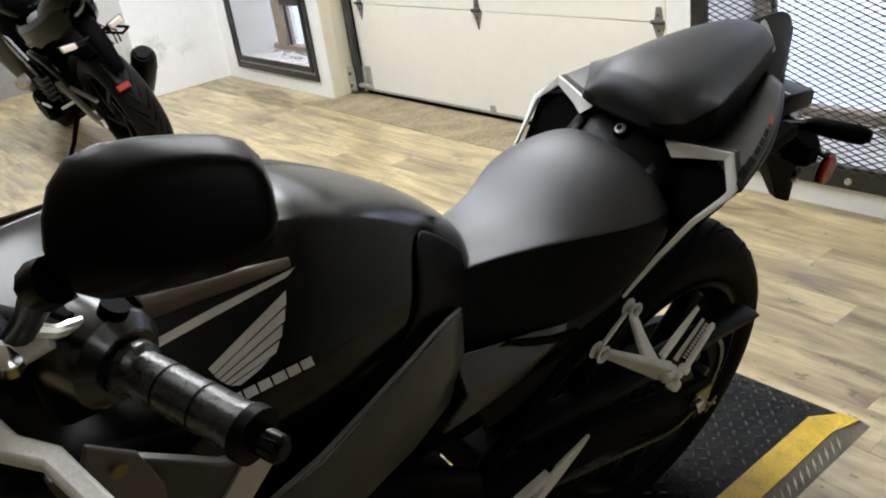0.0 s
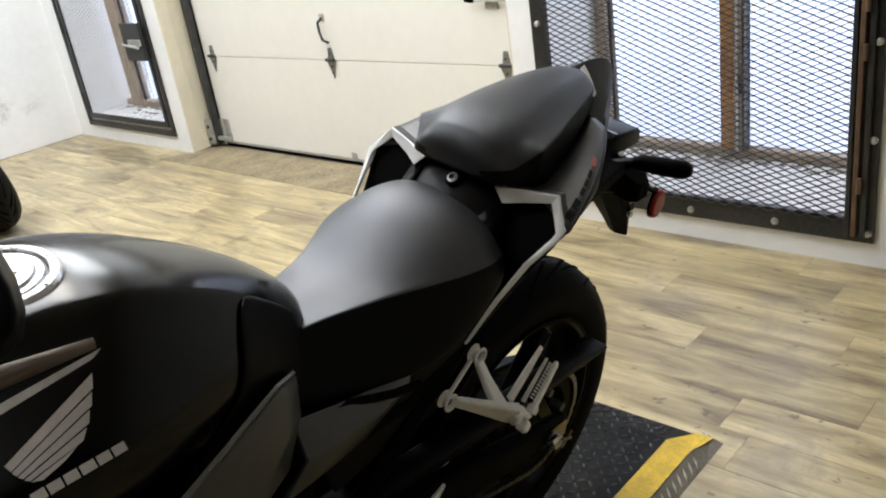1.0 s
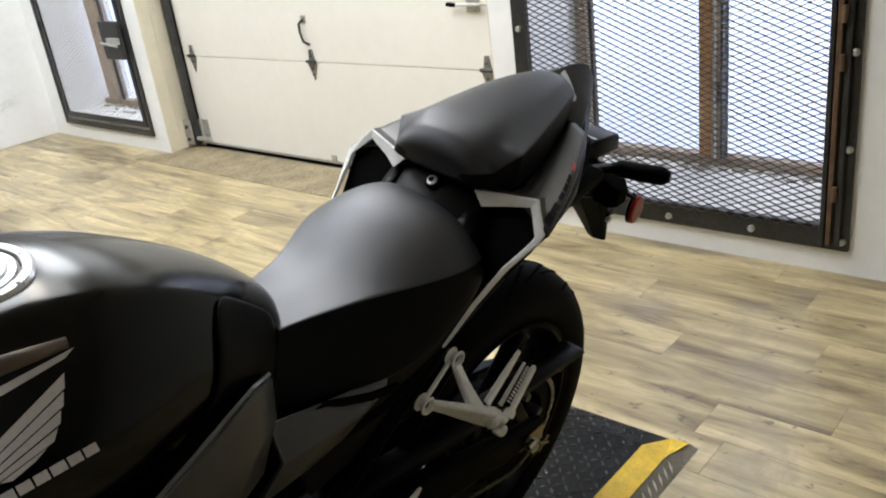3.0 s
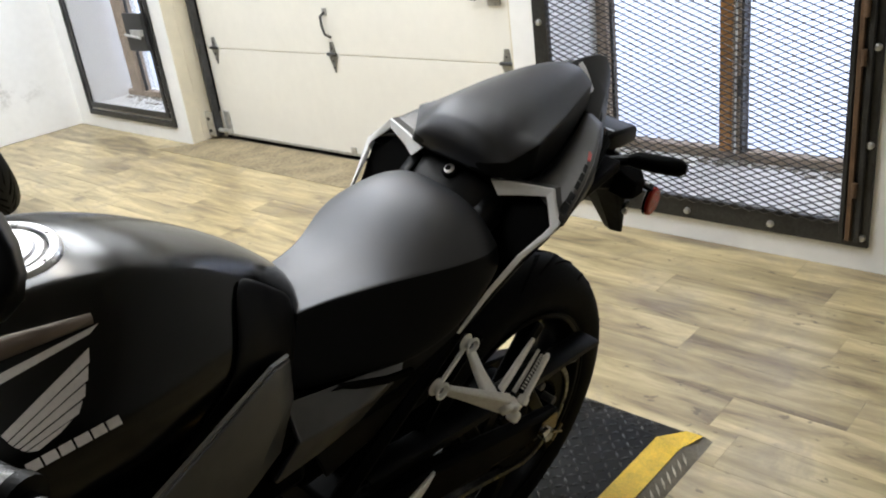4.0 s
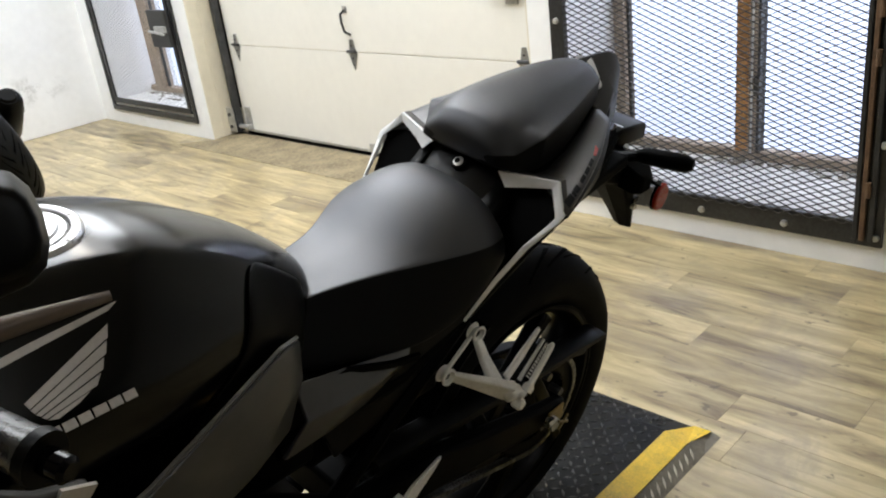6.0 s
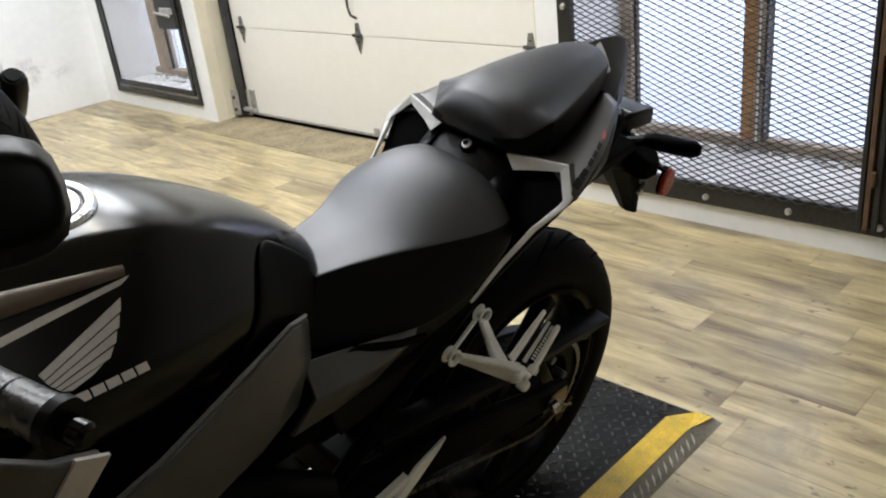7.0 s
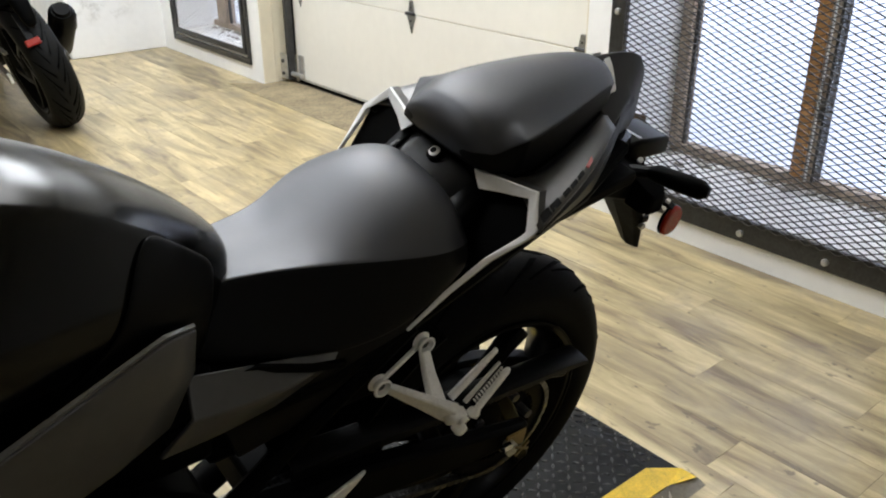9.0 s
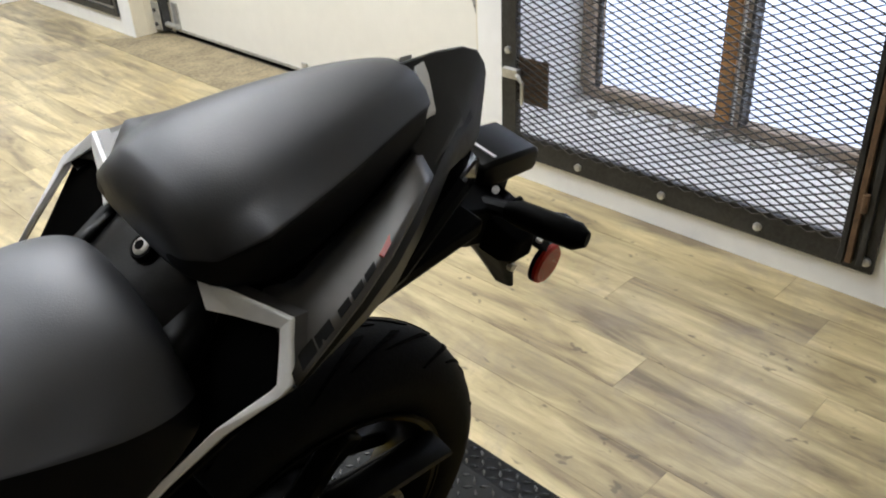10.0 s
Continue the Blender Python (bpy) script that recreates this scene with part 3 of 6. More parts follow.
lat = part("wire_mesh", lattice(F0 + 0.068, F1 - 0.055, Z0 + 0.06, 1.99, 0.0470, 0.0203, 0.0030), M["mesh"], g1, "diamond expanded steel mesh", smooth=False)
lat.location.x = -0.020
bolts(g1, [(0.667, 0.112), (0.937, 0.110), (1.217, 0.108), (1.50, 0.108), (0.664, 0.395), (0.664, 0.668), (1.77, 0.412), (1.77, 0.72)])
lk = part("lock_plate", boxes((-0.010, -0.004, 1.625, 1.735, 0.255, 0.395)), M["rust"], g1, "brown steel lock plate", smooth=False, bevel=0.002)
part("lock_body", boxes((-0.044, -0.024, 1.715, 1.775, 0.335, 0.365)), M["galv"], lk, "galvanised bolt latch", smooth=False, bevel=0.003)
part("latch_handle", tube([(-0.044, 1.715, 0.35), (-0.055, 1.70, 0.35), (-0.055, 1.685, 0.335), (-0.055, 1.685, 0.27)], 0.006, 8), M["galv"], lk)

g2 = thing("security_gate", "black steel window gate with a lock box and mesh", "security gate", "window gates", m=pose(WX, 0, 0))
F0, F1, Z0 = 4.40, 5.445, 0.088
for a in ((F0, F0 + 0.030, Z0, Z1), (F1 - 0.030, F1, Z0, Z1), (F0 + 0.030, F1 - 0.030, Z0, Z0 + 0.034), (F0 + 0.030, F1 - 0.030, Z1 - 0.034, Z1)):
    part("frame_bar", boxes((-0.014, -0.001, *a)), M["gate"], g2, smooth=False, bevel=0.003)
L0, L1, LZ = F0 + 0.048, F1 - 0.040, Z0 + 0.050
for a in ((L0, L0 + 0.032, LZ, 2.0), (L1 - 0.032, L1, LZ, 2.0), (L0 + 0.032, L1 - 0.032, LZ, LZ + 0.034), (L0 + 0.032, L1 - 0.032, 1.96, 2.0)):
    part("leaf_bar", boxes((-0.014, -0.002, *a)), M["gate"], g2, smooth=False, bevel=0.003)
lat = part("wire_mesh", lattice(L0 + 0.03, L1 - 0.02, LZ + 0.03, 1.97, 0.0470, 0.0203, 0.0012, 0.0005), M["mesh"], g2, "diamond expanded steel mesh", smooth=False)
lat.location.x = -0.016
bx = part("lock_box", boxes((-0.050, -0.030, 4.425, 4.625, 0.535, 0.742)), M["gate"], g2, "black steel lock box", smooth=False, bevel=0.003)
part("lock_body", boxes((-0.066, -0.050, 4.43, 4.55, 0.62, 0.655)), M["galv"], bx, "galvanised lock bolt", smooth=False, bevel=0.003)
part("lock_lever", rod((-0.070, 4.44, 0.612), (-0.070, 4.60, 0.628), 0.007, 10), M["galv"], bx)
for z in (0.25, 0.68):
    part("hinge_knuckle", rod((-0.018, F1 - 0.036, z), (-0.018, F1 - 0.036, z + 0.06), 0.006, 10), M["gate"], g2)


# ---- floor mat ----
MX0, MX1, MY0, MY1, MT = -0.75, 1.515, 0.660, 1.278, 0.030
mat_ = thing("floor_mat", "black diamond-plate rubber mat with yellow edges", "mat", m=pose(0, 0, 0))
part("base", loft([[(MX0, MY0 + 0.012, 0.0), (MX0, 0.752, MT), (MX0, MY1 - 0.105, MT), (MX0, MY1 - 0.012, 0.0)],
                   [(1.435, MY0 + 0.012, 0.0), (1.435, 0.752, MT), (1.435, MY1 - 0.105, MT), (1.435, MY1 - 0.012, 0.0)],
                   [(MX1, MY0 + 0.06, 0.0), (MX1 - 0.003, 0.722, 0.004), (MX1 - 0.003, MY1 - 0.07, 0.004), (MX1, MY1 - 0.06, 0.0)]]),
     M["rubber_mat"], mat_, smooth=False)
for s, name in ((0, "near"), (1, "far")):
    def my(y):
        return y if not s else MY0 + MY1 - y
    edge = [[(x, my(MY0 + 0.038), 0.019 * f), (x, my(0.752), MT + 0.0015), (x, my(0.752), MT - 0.004), (x, my(MY0 + 0.045), 0.004 * f)] for x, f in ((MX0, 1), (1.43, 1))]
    edge.append([(MX1 - 0.006, my(MY0 + 0.020), 0.012), (MX1 - 0.004, my(0.722), 0.0085), (MX1 - 0.006, my(0.722), 0.002), (MX1 - 0.008, my(MY0 + 0.03), 0.001)])
    part("edge_strip", loft(edge), M["yellow"], mat_, "scuffed yellow warning edge", smooth=False)
    part("bevel_strip", loft([[(x, my(MY0), 0.0), (x, my(MY0 + 0.036), 0.0185 * f), (x, my(MY0 + 0.040), 0.002), (x, my(MY0 + 0.030), 0.0)] for x, f in ((MX0, 1), (1.44, 1), (MX1, 0.55))]),
         M["mat_side"], mat_, "grey diamond-plate bevel", smooth=False)


def lugs(x0, x1, y0, y1, zf, pitch=0.022, size=0.0085, weave=True):
    bm = bmesh.new()
    nx, ny = int((x1 - x0) / pitch), int((y1 - y0) / pitch)
    for i in range(nx):
        for j in range(ny):
            x, y = x0 + (i + 0.5) * pitch, y0 + (j + 0.5) * pitch
            s = -1 if weave and (i + j) % 2 == 0 else 1
            a, b = Vector((size, s * size, zf(x + size, y + s * size) - zf(x, y))), Vector((-s * 0.0026, 0.0026, 0))
            c = Vector((x, y, zf(x, y)))
            h = Vector((0, 0, 0.0022))
            base = [bm.verts.new(c + q) for q in (a, b, -a, -b)]
            top = [bm.verts.new(c + q * 0.55 + h) for q in (a, b, -a, -b)]
            bm.faces.new(top)
            for k in range(4):
                bm.faces.new((base[k], base[(k + 1) % 4], top[(k + 1) % 4], top[k]))
    return bm


lg = part("tread_relief", lugs(0.0, 1.43, 0.76, MY1 - 0.107, lambda x, y: MT), M["lug"], mat_, "raised diamond tread", smooth=False)
lg["kind"] = "stuff"
lg = part("tread_relief", lugs(1.437, 1.51, 0.765, MY1 - 0.11, lambda x, y: MT - (x - 1.435) * 0.29), M["lug"], mat_, smooth=False)
lg["kind"] = "stuff"
lg = part("bevel_relief", lugs(0.3, 1.45, MY0 + 0.006, MY0 + 0.030, lambda x, y: (y - MY0) * 0.505, 0.0235, 0.0115, False), M["bevel_lug"], mat_, smooth=False)
lg["kind"] = "stuff"


# ---- wheels ----
def wheel(parent, cz, R, half, rim_r, spoke_n, spoke0, tread=True, name="rear_wheel", rubber="tyre"):
    """A wheel on its axle at (0, 0, cz)."""
    w = new(name)
    w.parent = parent
    w.empty_display_size = 0.1
    prof = []
    for k in range(-8, 9):
        a = radians(78) * k / 8
        prof.append((R - (R - rim_r) * 0.52 * (1 - math.cos(a)) / (1 - math.cos(radians(78))), half * math.sin(a) / math.sin(radians(78))))
    prof += [(rim_r + 0.020, half * 0.97), (rim_r + 0.002, half * 0.88), (rim_r - 0.006, half * 0.6), (rim_r - 0.006, -half * 0.6), (rim_r + 0.002, -half * 0.88), (rim_r + 0.020, -half * 0.97)]
    part("tyre", lathe(prof, 96, 0, cz), M[rubber], w, "worn black rubber tyre", sharp=60)
    if tread:
        bm = bmesh.new()
        n = 30
        for k in range(n):
            for s in (1, -1):
                th = 2 * math.pi * (k + (0.5 if s > 0 else 0)) / n
                long = (0.70, 0.38, 0.55)[k % 3]
                ring = []
                for q in range(6):
                    f = q / 5
                    y = s * half * (0.12 + long * f)
                    a = math.asin(min(0.98, abs(y) / half * math.sin(radians(78))))
                    r = R - (R - rim_r) * 0.52 * (1 - math.cos(a)) / (1 - math.cos(radians(78)))
                    t2 = th + 0.23 * f + 0.09 * f * f
                    wd = 0.0085 / R * (1 - 0.55 * f)
                    ring.append([((r + dr) * math.cos(t2 + dt), y, cz + (r + dr) * math.sin(t2 + dt)) for dr, dt in ((0.0016, -wd), (0.0016, wd), (-0.004, wd), (-0.004, -wd))])
                loft(ring, bm=bm)
        # Grooves are raised strips; the dark of a recess is their colour.
        part("tread_pattern", bm, M["groove"], w, smooth=False)
    hw = half * 0.90
    rim = part("rim", lathe([(rim_r, hw), (rim_r - 0.012, hw - 0.002), (rim_r - 0.020, hw - 0.012), (rim_r - 0.030, 0.02), (rim_r - 0.030, -0.02), (rim_r - 0.020, -hw + 0.012),
                             (rim_r - 0.012, -hw + 0.002), (rim_r, -hw)], 96, 0, cz), M["rim"], w, "black cast rim")
    part("rim_edge", lathe([(rim_r - 0.001, -hw - 0.0015), (rim_r - 0.005, -hw - 0.0015), (rim_r - 0.005, -hw + 0.003), (rim_r - 0.001, -hw + 0.003)], 96, 0, cz), M["matte"], rim)
    for k in range(spoke_n):
        a = spoke0 + 2 * math.pi * k / spoke_n
        c, s = math.cos(a), math.sin(a)

        def at(x, y, z):
            return (x * c - z * s, y, cz + x * s + z * c)
        part("spoke", beam([at(-0.02, -0.036, 0.066), at(0.07, -0.042, 0.066), at(0.15, -0.044, 0.060), at(rim_r - 0.022, -0.044, 0.048)], [0.034, 0.030, 0.028, 0.034], [0.036, 0.030, 0.026, 0.030], (0, 1, 0)),
             M["rim"], rim, bevel=0.005)
        c, s = math.cos(a - 0.3), math.sin(a - 0.3)
        part("far_spoke", beam([at(-0.02, 0.036, 0.066), at(0.07, 0.042, 0.066), at(rim_r - 0.022, 0.044, 0.048)], [0.030, 0.028, 0.032], [0.036, 0.030, 0.030], (0, 1, 0)),
             M["rim"], rim, bevel=0.005)
    part("hub", lathe([(0.075, 0.045), (0.075, -0.045), (0.04, -0.062), (0.012, -0.062), (0.012, 0.062), (0.04, 0.062)], 32, 0, cz), M["matte"], w)
    return w


# ---- the main motorcycle ----
BIKE = pose(1.0, 0.915, 0.016, 13.0, 0, -1.0)
bike = thing("motorcycle", "black and silver-grey naked motorcycle leaning on its stand on a mat", "motorcycle", m=BIKE)
CZ = 0.325
AX = -0.015
SX, SZ = -0.002, 0.360
rw = wheel(bike, CZ, 0.308, 0.062, 0.222, 6, 0.0)
rw.location.x = AX
part("disc_carrier", lathe([(0.100, 0.074), (0.100, 0.079), (0.0, 0.079), (0.0, 0.074)], 40, 0, CZ, closed=False), M["matte"], rw)
part("brake_disc", lathe([(0.118, 0.078), (0.118, 0.083), (0.085, 0.083), (0.085, 0.078)], 48, 0, CZ), M["dark_steel"], rw, "steel brake disc")
# sprocket with teeth
bm = bmesh.new()
teeth = 41
outer = []
for k in range(teeth * 4):
    a = 2 * math.pi * k / (teeth * 4)
    r = 0.104 if k % 4 in (0, 1) else 0.097
    outer.append((r * math.cos(a), r * math.sin(a)))
va = [[bm.verts.new((SX - AX + x * f, y, SZ + z * f)) for x, z in outer] for f, y in ((1, -0.090), (0.70, -0.090), (0.70, -0.084), (1, -0.084))]
for r0, r1 in ((0, 1), (1, 2), (2, 3), (3, 0)):
    for k in range(len(outer)):
        j = (k + 1) % len(outer)
        bm.faces.new((va[r0][k], va[r0][j], va[r1][j], va[r1][k]))
part("sprocket", bm, M["matte"], rw, "dark toothed sprocket", smooth=False)
for k in range(5):
    a = 2 * math.pi * k / 5
    part("sprocket_bolt", rod((SX - AX + 0.062 * math.cos(a), -0.094, SZ + 0.062 * math.sin(a)), (SX - AX + 0.062 * math.cos(a), -0.07, SZ + 0.062 * math.sin(a)), 0.008, 8), M["dark_steel"], rw)
part("axle_nut", rod((-0.010, -0.146, 0.372), (-0.010, -0.10, 0.372), 0.013, 6), M["galv"], rw)

# drive chain round both sprockets
FX, FZ, FR, RR = -0.53, 0.450, 0.036, 0.101
path = []
d = math.atan2(FZ - SZ, FX - SX)
tl = math.asin((RR - FR) / math.hypot(FX - SX, FZ - SZ))
a_top = d - (math.pi / 2 - tl)
a_bot = d + (math.pi / 2 - tl)
for k in range(30):
    a = a_bot + (2 * math.pi - (a_bot - a_top)) * k / 29
    path.append((SX + RR * math.cos(a), SZ + RR * math.sin(a)))
for k in range(14):
    a = a_top + (a_bot - a_top) * k / 13
    path.append((FX + FR * math.cos(a), FZ + FR * math.sin(a)))
path.append(path[0])
bm = bmesh.new()
run, left = 0.0, 0.0
for (x0, z0), (x1, z1) in zip(path, path[1:]):
    seg = math.hypot(x1 - x0, z1 - z0)
    s = left
    while s < seg:
        f = s / seg
        x, z = x0 + (x1 - x0) * f, z0 + (z1 - z0) * f
        ux, uz = (x1 - x0) / seg, (z1 - z0) / seg
        k = int(run / 0.0079)
        wd = 0.0062 if k % 2 else 0.0045
        for y in (-0.087 - wd, -0.087 + wd):
            beam([(x - ux * 0.0066, y, z - uz * 0.0066), (x + ux * 0.0066, y, z + uz * 0.0066)], 0.0016, 0.009, (0, 1, 0), bm)
        rod((x - ux * 0.004, -0.087 - wd, z - uz * 0.004), (x - ux * 0.004, -0.087 + wd, z - uz * 0.004), 0.0034, 6, bm)
        s += 0.0079
        run += 0.0079
    left = s - seg
part("chain", bm, M["chain"], bike, "steel drive chain", smooth=False)

# swingarm, chain guard, adjuster
for s in (1, -1):
    part("swingarm", beam([(-0.56, s * 0.105, 0.470), (-0.30, s * 0.115, 0.446), (-0.08, s * 0.118, 0.392), (0.02, s * 0.118, 0.372)], [0.035, 0.032, 0.026, 0.022], [0.078, 0.070, 0.052, 0.040], (0, 1, 0)),
         M["matte"], bike, "black box-section swingarm", bevel=0.007)
part("swingarm_bridge", beam([(-0.38, -0.10, 0.41), (-0.38, 0.10, 0.41)], 0.09, 0.07, (1, 0, 0)), M["matte"], bike, bevel=0.008)
adj = part("chain_adjuster", boxes((-0.030, 0.012, -0.134, -0.130, 0.358, 0.392)), M["gold"], bike, "gold zinc adjuster plate", bevel=0.003, smooth=False)
part("adjuster_nut", rod((-0.046, -0.142, 0.384), (-0.030, -0.142, 0.384), 0.007, 6), M["chrome"], adj)
part("split_pin", beam([(-0.022, -0.150, 0.362), (0.002, -0.150, 0.384)], 0.003, 0.004, (0, 1, 0)), M["gold"], adj)
part("split_pin", beam([(-0.024, -0.150, 0.382), (0.004, -0.150, 0.366)], 0.003, 0.004, (0, 1, 0)), M["gold"], adj)
guard = part("chain_guard", loft([[(x, -0.104, zc - h), (x, -0.110, zc - h * 0.4), (x, -0.109, zc + h * 0.6), (x, -0.100, zc + h), (x, -0.072, zc + h), (x, -0.066, zc + h * 0.6), (x, -0.072, zc + h * 0.7), (x, -0.101, zc + h * 0.6), (x, -0.103, zc)]
                                    for x, zc, h in ((-0.40, 0.508, 0.016), (-0.26, 0.490, 0.014), (-0.12, 0.472, 0.011), (0.02, 0.459, 0.0095), (0.10, 0.452, 0.009), (0.148, 0.447, 0.008), (0.160, 0.445, 0.005))]),
             M["black"], bike, "black plastic chain guard", bevel=0.002, sharp=40)
part("guard_screw", rod((-0.13, -0.112, 0.474), (-0.13, -0.108, 0.474), 0.005, 10), M["dark_steel"], guard)
part("hugger", loft([[(r * math.cos(a), y, CZ + r * math.sin(a)) for r, y in ((0.328, -0.085), (0.336, -0.06), (0.340, 0), (0.336, 0.06), (0.328, 0.085), (0.325, 0.085), (0.335, 0), (0.325, -0.085))]
                     for a in [radians(118 + 9 * k) for k in range(8)]]), M["black"], bike, "black rear mudguard")

# ---- engine and frame, dark below the tank ----
part("engine_block", loft([[(x, -w, z0), (x, w, z0), (x, w, z1), (x, -w, z1)] for x, w, z0, z1 in
                           ((-0.92, 0.11, 0.36, 0.46), (-0.86, 0.15, 0.28, 0.62), (-0.72, 0.165, 0.24, 0.64), (-0.58, 0.16, 0.25, 0.60), (-0.50, 0.12, 0.30, 0.52))]),
     M["matte"], bike, "black engine block", bevel=0.02)
part("clutch_cover", lathe([(0.0, -0.195), (0.075, -0.195), (0.092, -0.185), (0.095, -0.15), (0.0, -0.15)], 40, -0.74, 0.42, closed=False), M["matte"], bike, "round black engine cover")
part("sprocket_cover", lathe([(0.0, -0.168), (0.055, -0.168), (0.065, -0.158), (0.066, -0.10), (0.0, -0.10)], 28, -0.545, 0.45, closed=False), M["matte"], bike)
part("frame_tube", tube([(-1.0, -0.10, 0.83), (-0.80, -0.150, 0.72), (-0.62, -0.150, 0.64), (-0.53, -0.135, 0.56), (-0.51, -0.125, 0.42)], 0.021, 12), M["matte"], bike, "black steel frame tube")
part("frame_tube", tube([(-1.0, 0.10, 0.83), (-0.80, 0.150, 0.72), (-0.62, 0.150, 0.64), (-0.53, 0.135, 0.56), (-0.51, 0.125, 0.42)], 0.021, 12), M["matte"], bike)
part("shock", tube([(-0.36, 0.0, 0.42), (-0.34, 0, 0.50), (-0.30, 0, 0.66)], [0.02, 0.03, 0.03], 14), M["matte"], bike)
for s in (1, -1):
    part("subframe_tube", tube([(-0.56, s * 0.105, 0.66), (-0.36, s * 0.105, 0.655), (-0.22, s * 0.10, 0.70), (0.05, s * 0.085, 0.79), (0.16, s * 0.05, 0.82)], 0.014, 10), M["matte"], bike)
    part("subframe_strut", tube([(-0.50, s * 0.11, 0.50), (-0.40, s * 0.11, 0.58), (-0.24, s * 0.105, 0.69)], 0.013, 10), M["matte"], bike)
    # black lower cover between seat and peg
    part("side_cover", loft([[(-0.515, s * 0.112, 0.70), (-0.505, s * 0.100, 0.70), (-0.47, s * 0.095, 0.585), (-0.475, s * 0.108, 0.585)],
                             [(-0.40, s * 0.116, 0.715), (-0.40, s * 0.10, 0.715), (-0.40, s * 0.095, 0.60), (-0.40, s * 0.110, 0.60)],
                             [(-0.31, s * 0.118, 0.735), (-0.31, s * 0.10, 0.735), (-0.33, s * 0.095, 0.645), (-0.33, s * 0.112, 0.645)],
                             [(-0.225, s * 0.120, 0.765), (-0.225, s * 0.10, 0.765), (-0.25, s * 0.095, 0.69), (-0.25, s * 0.114, 0.69)]]), M["black"], bike, "matt black side cover", bevel=0.004)
part("inner_fender", loft([[(x, -0.085, z), (x, 0.085, z), (x, 0.085, z + 0.02), (x, -0.085, z + 0.02)] for x, z in ((-0.50, 0.62), (-0.36, 0.66), (-0.20, 0.705), (0.0, 0.745), (0.17, 0.775))]),
     M["matte"], bike, bevel=0.004)
part("battery_tray", boxes((-0.50, -0.26, -0.085, 0.085, 0.56, 0.72)), M["matte"], bike, bevel=0.01, smooth=False)

# ---- tank ----
FACE = [(.103, .948), (.120, .928), (.1405, .905), (.160, .8825)]
TANK = [
    (-1.00, [(0, .960), (.045, .959), (.070, .955), *[(y - .008, z - .006) for y, z in FACE], (.150, .845), (.125, .79), (.075, .75), (0, .74)]),
    (-0.92, [(0, .976), (.045, .975), (.071, .971), *FACE, (.160, .845), (.135, .78), (.08, .73), (0, .72)]),
    (-0.84, [(0, .980), (.045, .9795), (.072, .977), *FACE, (.160, .845), (.135, .78), (.08, .73), (0, .72)]),
    (-0.75, [(0, .981), (.045, .9805), (.072, .978), *FACE, (.160, .845), (.135, .78), (.08, .73), (0, .72)]),
    (-0.695, [(0, .977), (.044, .976), (.071, .972), (.101, .944), (.120, .925), (.139, .901), (.156, .876), (.154, .838), (.131, .775), (.08, .73), (0, .72)]),
    (-0.645, [(0, .966), (.043, .963), (.070, .956), (.100, .924), (.122, .900), (.134, .877), (.141, .850), (.133, .812), (.115, .765), (.08, .73), (0, .72)]),
    (-0.580, [(0, .939), (.041, .935), (.067, .926), (.095, .893), (.112, .871), (.119, .848), (.121, .826), (.113, .793), (.102, .755), (.07, .73), (0, .72)]),
    (-0.522, [(0, .900, -.512), (.040, .895, -.514), (.067, .878, -.519), (.085, .857, -.524), (.095, .838, -.528), (.100, .818, -.530), (.101, .80, -.531), (.098, .775, -.532), (.091, .748, -.532), (.06, .73, -.53), (0, .72, -.53)]),
    (-0.47, [(0, .846, -.452), (.034, .841, -.456), (.056, .826, -.466), (.070, .808, -.478), (.079, .797, -.487), (.084, .785, -.494), (.086, .773, -.498), (.084, .758, -.500), (.077, .742, -.500), (.05, .73, -.50), (0, .725, -.49)]),
    (-0.44, [(0, .806, -.428), (.026, .802, -.434), (.044, .794, -.446), (.056, .784, -.460), (.064, .777, -.472), (.069, .770, -.480), (.071, .762, -.486), (.070, .753, -.488), (.064, .742, -.488), (.04, .732, -.48), (0, .728, -.47)]),
]
part("tank", loft([mirrored_ring(x, h) for x, h in TANK], creases={2: 0.85, 18: 0.85}), M["tank"], bike, "satin black fuel tank", sub=2)


def tank_at(x, k):
    """A point on the tank's control outline k, at x."""
    pts = [((p[2] if len(p) > 2 else rx_), p[0], p[1]) for rx_, h in TANK for p in (h[k],)]
    for a, b in zip(pts, pts[1:]):
        if a[0] <= x <= b[0]:
            f = (x - a[0]) / (b[0] - a[0])
            return Vector((x, a[1] + (b[1] - a[1]) * f, a[2] + (b[2] - a[2]) * f))
    return Vector(pts[-1])


for s in (1, -1):
    # black cover over the tank's rear corner
    starts, ends = {2: -.548, 3: -.570, 4: -.582, 5: -.592, 6: -.606, 7: -.640, 8: -.690}, {2: -.478, 3: -.484, 4: -.490, 5: -.496, 6: -.499, 7: -.501, 8: -.501}
    rows = []
    for q in range(5):
        row = []
        for k in range(2, 9):
            p = tank_at(starts[k] + (ends[k] - starts[k]) * q / 4, k)
            o = Vector((0.15, (1.0, 1.0, 1.0, 1.0, 1.0, 0.9, 0.8)[k - 2], (1.2, 0.9, 0.7, 0.5, 0.2, -0.1, -0.2)[k - 2])).normalized()
            p = p + o * 0.0025
            row.append((p.x, s * p.y, p.z))
        rows.append(row)
    part("tank_pad", loft(rows, cap=False, closed=False), M["black"], bike, "black plastic tank side cover", sub=2, solid=0.005)
cap_c = Vector((-0.738, 0, 0.9765))
